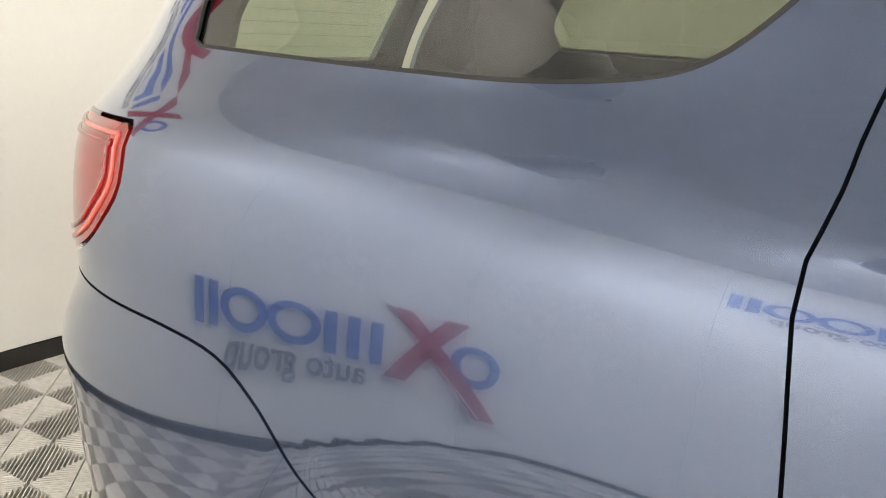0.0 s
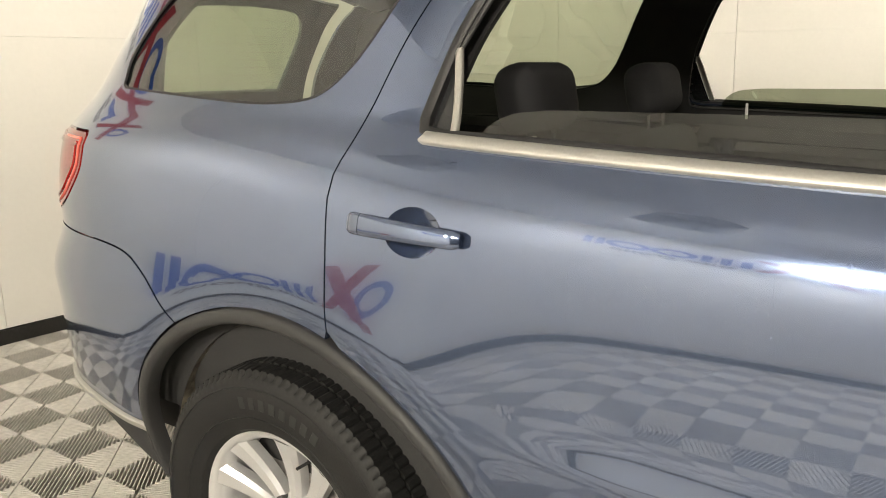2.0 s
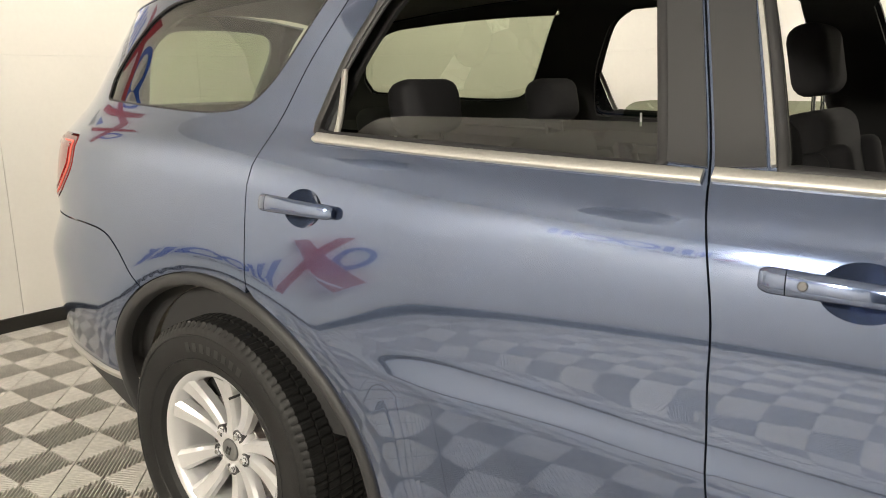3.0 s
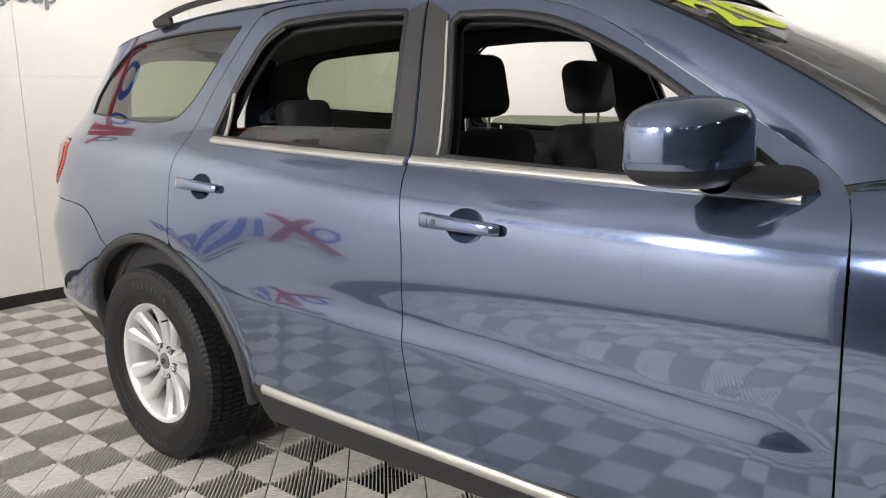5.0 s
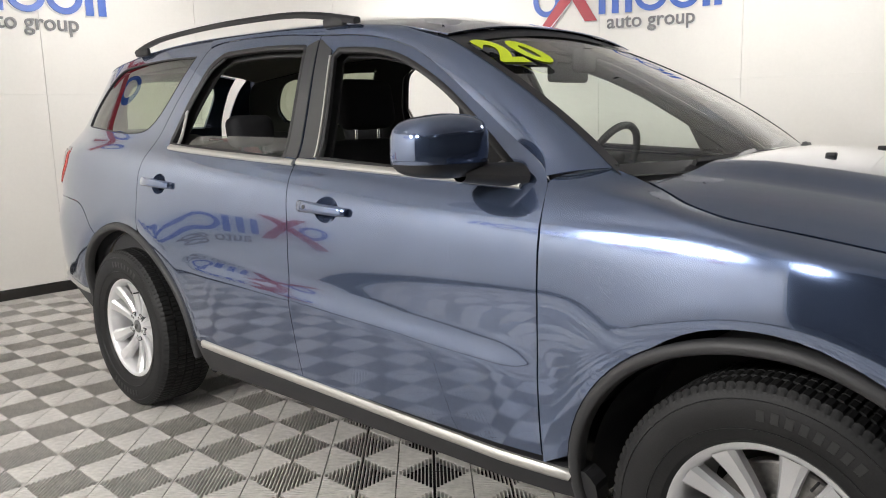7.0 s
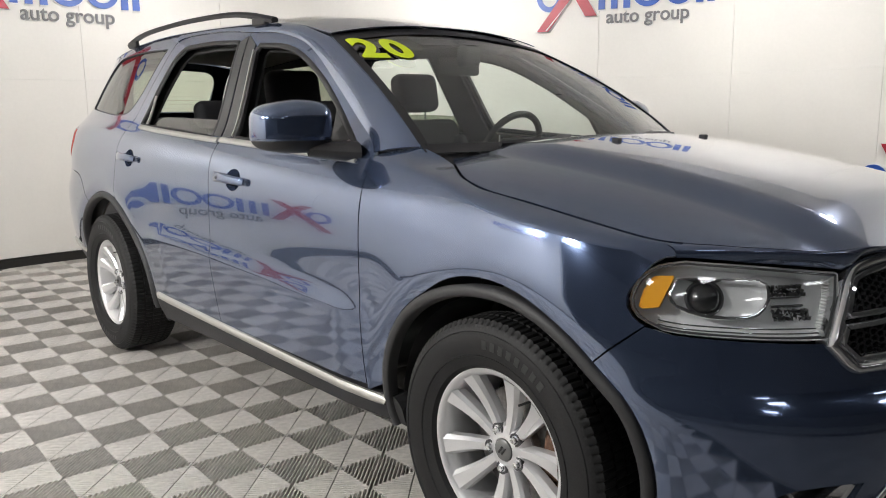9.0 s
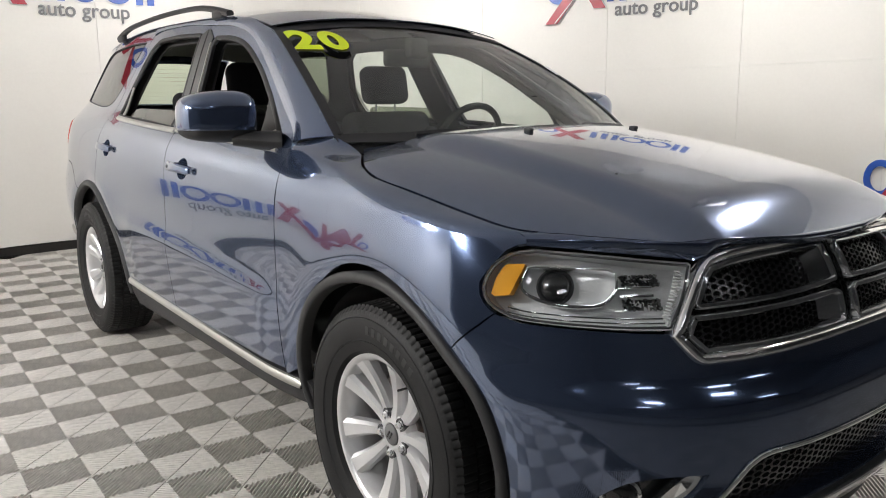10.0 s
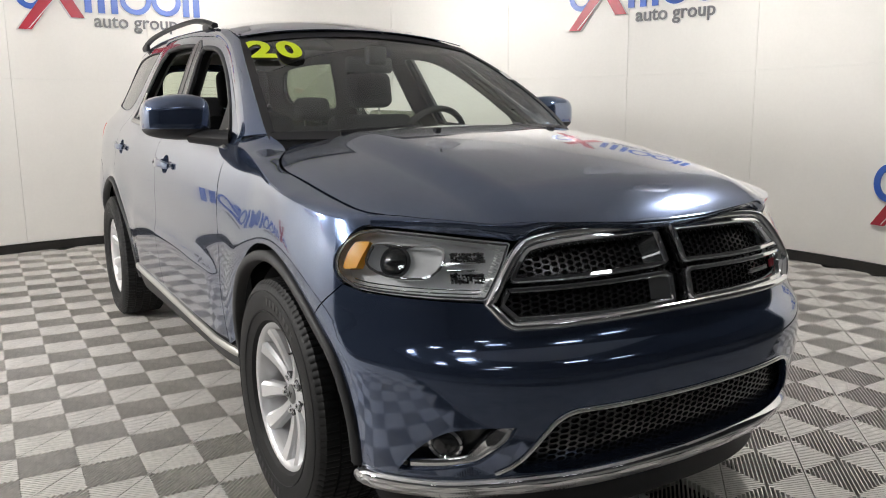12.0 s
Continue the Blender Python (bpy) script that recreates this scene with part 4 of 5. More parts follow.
grille = trim("grille", inset(GRILLE_OUT, 0.011), lambda s, z: tuple(np.array(body(s, z)) + np.array((0.004, 0, 0))), [(-0.0125, -0.04), (-0.0125, 0.002), (-0.0095, 0.009), (-0.004, 0.0135), (0.003, 0.0135), (0.009, 0.009), (0.0125, 0.0), (0.0125, -0.04)], CHROME, car, "chrome crosshair grille with dark honeycomb mesh", closed=True)
panel("grille_backing", [inset(GRILLE_OUT, 0.01)], deep(body, 0.075), DARK, grille, depth=0)
honeycomb("grille_mesh", GRILLE_IN, deep(body, 0.045), 0.036, 0.0165, 0.004, 0.012, DARK_CHROME, grille, "dark honeycomb mesh")
G = 0.042
for quad in (chain(spline([(2.385, 0.864), (2.43, 0.918), (2.48, 0.938), (2.62, 0.949), (M - G, 0.952)]), spline([(M - G, 0.945), (M - G, 0.872)]), spline([(M - G - 0.01, 0.866), (2.7, 0.862), (2.39, 0.860)])),
             chain(spline([(2.352, 0.800), (2.37, 0.832), (2.40, 0.836), (2.7, 0.838), (M - G - 0.02, 0.840)]), spline([(M - G, 0.832), (M - G, 0.768)]), spline([(M - G - 0.008, 0.762), (2.7, 0.762), (2.39, 0.766)]))):
    for q in (quad, mirror_s(quad)):
        trim("grille_bar", q, deep(body, 0.004), [(-0.008, -0.02), (-0.008, 0.002), (-0.004, 0.008), (0.004, 0.008), (0.008, 0.002), (0.008, -0.02)], CHROME, grille, closed=True)
for sgn in (1, -1):
    for z0, z1 in ((0.872, 0.945), (0.768, 0.832)):
        rows = [[np.array(deep(body, d)(M - sgn * (G + u), z)) for z in np.linspace(z0, z1, 5)] for u, d in ((0.004, 0.0), (0.05, 0.045))]
        loft("grille_ramp", rows, CHROME if z0 < 0.8 else GLOSS_BLACK, grille)
for i in range(5):
    bm = bmesh.new()
    box(bm, (0.006, 0.017, 0.014), Vector(body(M + 0.40 + i * 0.026, 0.795)) + Vector((-0.02, 0, 0)), 0.002)
    from_bm("badge_bar", bm, CHROME, grille)
for i in range(2):
    bm = bmesh.new()
    box(bm, (0.006, 0.012, 0.026), Vector(body(M + 0.545 + i * 0.022, 0.802)) + Vector((-0.015, 0, 0)), 0.002, Matrix.Rotation(radians(20), 4, "X"))
    from_bm("badge_stripe", bm, RED, grille)


# windows, trims and handles of one side
def mesh_copy_box(name, size, at, mat, parent, label="", soft=0.02, turn=None, segments=3):
    bm = bmesh.new()
    box(bm, size, at, soft, turn, segments)
    return from_bm(name, bm, mat, parent, label)


def door_handle(door, s0, s1, z, keyed):
    mid = 0.45 * s0 + 0.55 * s1
    rings = []
    for r in (1.0, 0.93, 0.8, 0.6, 0.35, 0.02):
        ring = []
        for a in range(33):
            q = (mid + 0.062 * r * math.cos(2 * math.pi * a / 32), z - 0.001 + 0.044 * r * math.sin(2 * math.pi * a / 32))
            ring.append(np.array(body(*q)) + normal_of(body, *q) * (-0.016 * (1 - r ** 2.2) + 0.0005))
        rings.append(ring)
    loft("handle_cup", rings, PAINT, door, "scooped handle recess")

    def bar_part(name, t0, t1, parent, label=""):
        rows = []
        for t in np.linspace(t0, t1, 26):
            q = (s0 + (s1 - s0) * t, z + 0.005 - 0.010 * t)
            nn, up = normal_of(body, *q), np.array((0.0, 0.0, 1.0))
            up = up - nn * np.dot(up, nn)
            edge = max(0.0, (abs(2 * t - 1) - 0.84) / 0.16)
            end = math.sqrt(max(0.03, 1 - edge * edge))
            out = 0.008 + 0.024 * math.sin(math.pi * min(max(t, 0.03), 0.97)) ** 0.6
            high, deep_in = (0.0215 - 0.005 * t) * (0.55 + 0.45 * end), 0.010 * (0.3 + 0.7 * end)
            row = []
            for a in np.linspace(0, 2 * math.pi, 25):
                c, n_ = math.cos(a), math.sin(a)
                row.append(np.array(body(*q)) + up * high * abs(c) ** 0.7 * (1 if c > 0 else -1) + nn * (out + deep_in * abs(n_) ** 0.8 * (1 if n_ > 0 else -1)))
            rows.append(row)
        bm = bmesh.new()
        vs = [[bm.verts.new(p) for p in row[:-1]] for row in rows]
        for i in range(25):
            for k in range(24):
                bm.faces.new((vs[i][k], vs[i][(k + 1) % 24], vs[i + 1][(k + 1) % 24], vs[i + 1][k]))
        bm.faces.new(vs[0])
        bm.faces.new(vs[-1])
        return from_bm(name, bm, PAINT, parent, label, 50)
    handle = bar_part("door_handle", 0.168, 1.0, door, "painted pull handle with a separate end cap")
    bar_part("handle_cap", 0.0, 0.160, handle)
    if keyed:
        at, nn = np.array(body(s0 + 0.068, z + 0.001)), normal_of(body, s0 + 0.068, z)
        bm = lathe([(0.0075, 0.004), (0.0075, -0.001), (0.006, -0.0025), (0.0005, -0.0025)], 20)
        bmesh.ops.rotate(bm, verts=bm.verts, cent=(0, 0, 0), matrix=Vector((0, -1, 0)).rotation_difference(Vector(nn)).to_matrix())
        bmesh.ops.translate(bm, verts=bm.verts, vec=Vector(at + nn * 0.0385))
        from_bm("lock_barrel", bm, LAMP_DARK, handle)


RUB = [(-0.011, -0.012), (-0.011, 0.002), (-0.006, 0.006), (0.006, 0.006), (0.011, 0.002), (0.011, -0.012)]


def window_parts(door_r, door_f):
    trim("window_seal", WINDOW_R, body, RUB, BLACK_TRIM, door_r, "black rubber window surround", closed=True)
    trim("window_seal", WINDOW_F, body, RUB, BLACK_TRIM, door_f, "black rubber window surround", closed=True)
    trim("belt_strip", spline([(-0.245, 1.200), (-0.7, 1.222), (-1.12, 1.247), (-1.17, 1.252)]), body, rounded(0.026, 0.010), SATIN, door_r, "brushed satin metal strip under the window")
    trim("belt_strip", spline([(0.80, 1.160), (0.35, 1.178), (-0.12, 1.199), (-0.228, 1.204)]), body, rounded(0.026, 0.010), SATIN, door_f, "brushed satin metal strip under the window")
    trim("window_sash", spline([(-1.112, 1.262), (-1.135, 1.36), (-1.148, 1.408)]) , deep(body, 0.004), rounded(0.016, 0.008), SATIN, door_r, "bright upright sash of the rear window")
    trim("window_sash", spline([(-1.148, 1.408), (-1.10, 1.505), (-1.05, 1.582), (-0.97, 1.628)]), deep(body, 0.006), rounded(0.012, 0.006), GREY_TRIM, door_r)
    trim("window_sash", spline([(-0.137, 1.218), (-0.187, 1.42), (-0.232, 1.585)]), body, rounded(0.010, 0.011), SATIN, door_f, "bright upright sash of the front window")
    panel("sash_glass", [chain(spline([(-1.118, 1.265), (-1.153, 1.41)]), spline([(-1.158, 1.40), (-1.183, 1.29), (-1.165, 1.268)]))], deep(body, 0.012), GLOSS_BLACK, door_r, depth=0)
    panel("pillar_cover", [chain(spline([(-0.318, 1.222), (-0.362, 1.42), (-0.403, 1.622)]), spline([(-0.395, 1.636), (-0.344, 1.655)]), spline([(-0.340, 1.65), (-0.293, 1.43), (-0.243, 1.215)]))], body, PILLAR_BLACK, door_r, "satin black cover on the door pillar", depth=0.008, lift=0.004)
    panel("pillar_cover", [chain(spline([(-0.230, 1.215), (-0.280, 1.43), (-0.332, 1.652)]), spline([(-0.325, 1.655), (-0.245, 1.612)]), spline([(-0.24, 1.60), (-0.198, 1.42), (-0.148, 1.217)]))], body, PILLAR_BLACK, door_f, "satin black cover on the door pillar", depth=0.008, lift=0.004)
    glass = chain(spline([(-0.33, 1.295), (-0.6, 1.302), (-0.93, 1.308)]), spline([(-0.95, 1.308), (-1.02, 1.302), (-1.06, 1.282), (-1.085, 1.25)]), spline([(-1.085, 1.23), (-0.33, 1.19)]))
    panel("window_glass", [glass], deep(body, 0.02), TINT, door_r, "tinted rear window glass wound most of the way down", depth=0)
    sail = chain(spline([(0.545, 1.340), (0.68, 1.248), (0.78, 1.18)]), spline([(0.76, 1.17), (0.60, 1.177)]), spline([(0.595, 1.18), (0.565, 1.28), (0.545, 1.34)]))
    panel("mirror_sail", [sail], body, GREY_TRIM, door_f, "dark plastic corner piece behind the mirror", depth=0.02, lift=0.002)
    corner = chain(spline([(0.655, 1.188), (0.70, 1.222), (0.765, 1.182)]), spline([(0.755, 1.172), (0.66, 1.177)]))
    panel("sail_corner", [corner], body, SATIN, door_f, "small pale satin triangle at the window's lower front corner", depth=0.01, lift=0.006, step=0.012)
    for s, z in ((-0.985, 1.262), (-0.045, 1.20)):
        p = np.array(deep(body, 0.075)(s, z))
        bm = bmesh.new()
        bmesh.ops.create_cone(bm, cap_ends=True, segments=12, radius1=0.0045, radius2=0.004, depth=0.05)
        bmesh.ops.translate(bm, verts=bm.verts, vec=Vector(p) + Vector((0, 0, 0.01)))
        from_bm("lock_pin", bm, EDGE_WHITE, door_r if s < -0.5 else door_f, "small pale lock pin")


def wing_mirror(door_f):
    bm = bmesh.new()
    bmesh.ops.create_cube(bm, size=1.0)
    bmesh.ops.subdivide_edges(bm, edges=bm.edges[:], cuts=7, use_grid_fill=True)
    top, low = bmesh.new(), bmesh.new()
    shape = []
    for v in bm.verts:
        c = v.co * 2
        r = (abs(c.x) ** 4.0 + abs(c.y) ** 4.0 + abs(c.z) ** 4.0) ** (1 / 4.0)
        c = c / r
        # narrower and rounder to the front (x), sloping at the outer end
        front = 1 - 0.16 * max(0, c.x) ** 2
        v.co = Vector((0.632 + 0.088 * c.x + 0.022 * c.y, -0.945 + 0.124 * c.y * front, 1.262 + (0.098 if c.z > 0 else 0.080) * c.z * front * (1 - 0.15 * max(0, -c.y))))
    bmesh.ops.bisect_plane(bm, geom=bm.verts[:] + bm.edges[:] + bm.faces[:], plane_co=(0, 0, 1.226), plane_no=(0, 0, 1))
    for f in bm.faces:
        target = top if f.calc_center_median().z > 1.226 else low
        target.faces.new([target.verts.new(v.co) for v in f.verts])
    bm.free()
    for b in (top, low):
        bmesh.ops.remove_doubles(b, verts=b.verts, dist=0.0004)
    cap = from_bm("wing_mirror", top, PAINT, door_f, "slate blue mirror cap over a black shell", 60)
    for v in low.verts:
        if v.co.z < 1.226:
            v.co.x = 0.62 + (v.co.x - 0.62) * 0.97
    from_bm("mirror_shell", low, BLACK_TRIM, cap, "black lower mirror shell", 60)
    rows = []
    for t in np.linspace(0, 1, 7):
        c = np.array((0.655, -0.90, 1.196)) * (1 - t) + np.array((0.765, -0.775, 1.185)) * t
        rows.append([c + np.array((0.05 * math.cos(a) * (1 + 0.25 * t), -0.05 * math.cos(a) * 0.5, 0.026 * math.sin(a) * (1 + 0.4 * t))) for a in np.linspace(0, 2 * math.pi, 17)])
    loft("mirror_arm", rows, BLACK_TRIM, cap, "black mirror arm")
    bm = bmesh.new()
    box(bm, (0.006, 0.155, 0.105), (0.562, -0.945, 1.268), 0.002)
    from_bm("mirror_glass", bm, CHROME, cap, "silvered mirror glass")


def arch_trim(line, name):
    centre = np.array((-1.521 if line is ARCH_R else 1.521, 0.387))
    pts = []
    for p in line:
        d = np.array(p) - centre
        pts.append(centre + d * (1 - 0.018 / np.linalg.norm(d)))
    return trim(name, pts, body, [(-0.017, -0.03), (-0.017, 0.003), (-0.012, 0.010), (0.0, 0.013), (0.012, 0.010), (0.017, 0.002), (0.018, -0.035)], GREY_TRIM, car, "dark grey plastic wheel arch trim")


def liner(line, mat, label):
    centre = np.array((-1.521 if line is ARCH_R else 1.521, 0.387))
    rows = []
    for y in (-0.80, -0.77, -0.7, -0.6, -0.48):
        row = []
        for k, p in enumerate(line):
            d = np.array(p) - centre
            q = centre + d / np.linalg.norm(d) * (max(np.linalg.norm(d) - 0.045, 0.425) + 0.006 * math.sin(k * 1.3) * (y > -0.79))
            row.append((q[0], y, q[1]))
        rows.append(row)
    rows.append([(centre[0] + (p[0] - centre[0]) * 0.02, -0.47, centre[1] + (p[1] - centre[1]) * 0.02) for p in line])
    loft("wheel_liner", rows, mat, car, label)


def rocker():
    sill = chain(spline([(-0.955, 0.43), (-0.5, 0.418), (0.2, 0.412), (1.03, 0.40)]), spline([(1.03, 0.40), (1.06, 0.37), (1.06, 0.305)]), spline([(1.06, 0.305), (0.2, 0.305), (-0.80, 0.30), (-0.84, 0.286)]), spline([(-0.86, 0.287), (-0.905, 0.35), (-0.955, 0.43)]))
    ob = panel("sill", [sill], deep(body, 0.004), BLACK_TRIM, car, "black plastic sill with a satin metal strip", depth=0.05)
    trim("sill_strip", spline([(-0.845, 0.424), (-0.78, 0.424), (-0.06, 0.406), (0.5, 0.392), (0.93, 0.382), (0.985, 0.376)]), body, [(-0.017, -0.006), (-0.019, 0.006), (-0.012, 0.014), (0.004, 0.017), (0.014, 0.010), (0.017, -0.006)], SATIN, ob, "scuffed satin metal strip along the sill")


def roof_rail():
    pts = spline([(-1.86, -0.548, 1.720), (-1.76, -0.548, 1.745), (-1.55, -0.545, 1.770), (-1.09, -0.54, 1.784), (-0.62, -0.54, 1.776), (-0.38, -0.545, 1.754), (-0.14, -0.552, 1.712)], 0.04)
    n = [np.array((0, -0.25, 1.0))] * len(pts)
    rail = sweep("roof_rail", pts, n, [(-0.015, -0.012), (-0.017, 0.003), (-0.010, 0.010), (0.0, 0.012), (0.010, 0.010), (0.017, 0.003), (0.015, -0.012)], BLACK_TRIM, car, "black roof rail on moulded feet")
    for x in (-1.80, -0.27):
        mesh_copy_box("rail_foot", (0.12, 0.03, 0.04), (x, -0.55, 1.716), BLACK_TRIM, rail, soft=0.012)


def tail_lamp_parts(lamp):
    for d in (0.018, 0.034):
        trim("lamp_strip", [p for p in inset(LAMP_TAIL, d) if p[0] > -2.55], body, rounded(0.008, 0.004), WHITE_LENS if d < 0.02 else RED_LENS, lamp)


def build_trim():
    doors = {o.name.split(".")[0]: o for o in car.children if o.name.startswith(("rear_door", "front_door", "tail_lamp")) and (o.bound_box[0][1] < -0.3) == (SIDE > 0)}
    window_parts(doors["rear_door"], doors["front_door"])
    door_handle(doors["rear_door"], *HANDLE_R, False)
    door_handle(doors["front_door"], *HANDLE_F, True)
    wing_mirror(doors["front_door"])
    tail_lamp_parts(doors["tail_lamp"])
    arch_trim(ARCH_R, "arch_trim")
    arch_trim(ARCH_F, "arch_trim")
    liner(ARCH_R, MUD, "dirty wheel arch lining")
    liner(ARCH_F, BLACK_TRIM, "dark wheel arch lining")
    rocker()
    roof_rail()
    fog_lamp()
    head_lamp()


for SIDE in (1, -1):
    build_trim()
SIDE = 1

# tailgate with its window
R = REAR_MID
tail_pts = spline([(-2.63, 1.05), (-2.63, 1.258), (-2.59, 1.4), (-2.51, 1.55), (-2.43, roof_edge(-2.42))])
tail_top = spline([(-2.43, 1.634), (-2.7, 1.66), (R, 1.675)])
flip = lambda pts: [np.array((2 * R - p[0], p[1])) for p in reversed(pts)]
gate = chain(tail_pts, tail_top, flip(tail_top), flip(tail_pts))
GATE_WINDOW = chain(spline([(-2.80, 1.33), (-2.72, 1.45), (-2.68, 1.55), (-2.74, 1.60), (-2.9, 1.615), (R, 1.62)]), flip(spline([(-2.80, 1.33), (-2.72, 1.45), (-2.68, 1.55), (-2.74, 1.60), (-2.9, 1.615), (R, 1.62)])))
panel("tailgate", [gate, GATE_WINDOW], body, PAINT, car, "slate blue tailgate with a wide window")
panel("tailgate_glass", [GATE_WINDOW], deep(body, 0.006), TINT_LIGHT, car, "lightly tinted tailgate window with heating lines", depth=0)
for k in range(9):
    z = 1.36 + k * 0.027
    trim("heating_line", [(s, z) for s in np.linspace(-2.80, 2 * R + 2.80, 24)], deep(body, 0.010), [(-0.0004, 0), (-0.0004, 0.0006), (0.0004, 0.0006), (0.0004, 0)], RUST, car)

# windscreen border, cowl, wipers, stickers
SCREEN = chain(spline([(-shield_half(z), z) for z in np.linspace(1.19, 1.60, 8)]), spline([(0.575 * v, screen_top(v) - 0.005) for v in np.linspace(-1, 1, 20)]), spline([(shield_half(z), z) for z in np.linspace(1.60, 1.19, 8)]), spline([(y, 1.19) for y in np.linspace(0.70, -0.70, 20)]))
panel("screen_border", [inset(SCREEN, -0.006), inset(SCREEN, 0.022)], lambda y, z: shield(y, z), BLACK_TRIM, car, "black border of the windscreen", depth=0, lift=0.004)
cowl = [[np.array(shield(v * 0.70, 1.196)) + np.array((0.004 + 0.05 * t, 0, -0.014 - 0.03 * t)) for v in np.linspace(-1, 1, 31)] for t in (0, 0.5, 1.0)]
loft("cowl", cowl, BLACK_TRIM, car, "black plastic scuttle below the windscreen", thick=0.004)


def wiper(y0, y1):
    pts = [np.array(shield(y, 1.200 + 0.010 * math.sin((y - y0) / (y1 - y0) * math.pi))) + np.array((0.016, 0, 0.012)) for y in np.linspace(y0, y1, 16)]
    n = [np.array((0.47, 0, 0.88))] * 16
    ob = sweep("wiper", pts, n, [(-0.006, -0.012), (-0.007, 0.002), (0, 0.008), (0.007, 0.002), (0.006, -0.012)], BLACK_TRIM, car, "black windscreen wiper lying on the scuttle")
    a = np.array(shield(y0 * 0.9 + y1 * 0.1, 1.19)) + np.array((0.04, 0, -0.012))
    b = pts[7]
    arm = [a * (1 - t) + b * t + np.array((0, 0, 0.012 * math.sin(math.pi * t) + 0.004)) for t in np.linspace(0, 1, 10)]
    sweep("wiper_arm", arm, [np.array((0.3, 0, 0.95))] * 10, [(-0.011, -0.008), (-0.011, 0.004), (0, 0.010), (0.011, 0.004), (0.011, -0.008)], BLACK_TRIM, ob)
    bm = lathe([(0.02, 0.02), (0.02, 0.0), (0.012, -0.006), (0.001, -0.007)], 20)
    bmesh.ops.rotate(bm, verts=bm.verts, cent=(0, 0, 0), matrix=Matrix.Rotation(radians(-90), 3, "X"))
    bmesh.ops.translate(bm, verts=bm.verts, vec=Vector(a) + Vector((0, 0, -0.004)))
    from_bm("wiper_pivot", bm, BLACK_TRIM, ob)


wiper(-0.47, 0.14)
wiper(0.10, 0.62)
for y in (-0.22, 0.30):
    mesh_copy_box("washer_jet", (0.028, 0.02, 0.012), Vector(hood(1.42, y)) + Vector((0, 0, 0.004)), BLACK_TRIM, car, "small black washer jet", 0.004)


def text_mesh(word, bold=0.0):
    """Vertices and faces of a word in the built-in font, one unit high, flat."""
    c = bpy.data.curves.new("word", "FONT")
    c.body, c.offset, c.resolution_u = word, bold, 4
    ob = bpy.data.objects.new("word", c)
    scene.collection.objects.link(ob)
    me = bpy.data.meshes.new_from_object(ob.evaluated_get(bpy.context.evaluated_depsgraph_get()))
    bpy.data.objects.remove(ob)
    verts, faces = [np.array(v.co) for v in me.vertices], [tuple(p.vertices) for p in me.polygons]
    bpy.data.meshes.remove(me)
    return verts, faces


for k, digit in enumerate("20"):
    sticker = None
    for mat, grow, lift, shift in ((YELLOW, 0.045, 0.019, 0.0), (GLOSS_BLACK, 0.085, 0.015, 0.006)):
        verts, faces = text_mesh(digit, grow)
        v = np.array(verts)
        lo, hi = v.min(0), v.max(0)
        out = []
        for p in v:
            u, w = (p[0] - lo[0]) / (hi[0] - lo[0]), (p[1] - lo[1]) / (hi[1] - lo[1])
            grow_by = 1.06 if grow > 0.05 else 1.0
            u, w = 0.5 + (u - 0.5) * grow_by, 0.5 + (w - 0.5) * grow_by
            y = -0.602 + k * 0.112 + u * 0.100 + shift + 0.03 * (w - 0.5) + 0.004
            z = 1.494 + w * 0.084 - shift * 0.4
            n = np.array((0.47, 0, 0.88))
            out.append(np.array(shield(y, z)) + n * lift)
        sticker = make("year_sticker", out, faces, mat, sticker or car, "" if sticker else "neon yellow year digit with a black shadow on the windscreen", smooth=False)


label_rows = [[np.array(shield(y, z)) + np.array((0.006, 0, 0.009)) for y in (0.60, 0.62, 0.64)] for z in (1.425, 1.445, 1.465)]
loft("glass_label", label_rows, EDGE_WHITE, car, "small pale label in the corner of the windscreen", thick=0.0006)


# ---- wheels ----
def tyre_mesh():
    """A tyre with grooved and notched tread; the axis is y, the outer face at minus y."""
    n = 416
    across = [(0.236, -0.098), (0.250, -0.118), (0.285, -0.130), (0.325, -0.1325), (0.352, -0.128), (0.3665, -0.121), (0.374, -0.113)]
    tread = []
    edges = [-0.108, -0.068, -0.062, -0.026, -0.020, 0.020, 0.026, 0.062, 0.068, 0.108]
    for i, y in enumerate(edges):
        crown = 0.385 - 0.35 * y * y
        tread.append((crown, y, i))
    prof = [(r, a, -1) for r, a in across]
    for i, (r, y, _) in enumerate(tread):
        prof.append((r, y, i))
        if i % 2 == 1 and i < 9:
            prof.append((r - 0.008, y + 0.0008, -2))
            prof.append((tread[i + 1][0] - 0.008, tread[i + 1][1] - 0.0008, -2))
    prof += [(r, -a, -1) for r, a in reversed(across)]
    verts, faces = [], []
    for k in range(n):
        a = 2 * math.pi * k / n
        for r, y, tag in prof:
            cut = 0.0
            if tag >= 0 and k % 4 == 0 and tag in (0, 1, 8, 9):
                cut = 0.0045
            elif tag >= 0 and k % 4 == 2 and tag in (2, 3, 4, 5, 6, 7):
                cut = 0.005
            elif tag == -1 and abs(r - 0.374) < 1e-6 and k % 4 == 0:
                cut = 0.005
            verts.append(((r - cut) * math.cos(a), y, (r - cut) * math.sin(a)))
    m = len(prof)
    for k in range(n):
        j = (k + 1) % n
        faces += [(k * m + i, k * m + i + 1, j * m + i + 1, j * m + i) for i in range(m - 1)]
    bm = bmesh.new()
    vs = [bm.verts.new(v) for v in verts]
    for f in faces:
        bm.faces.new([vs[i] for i in f])
    return bm


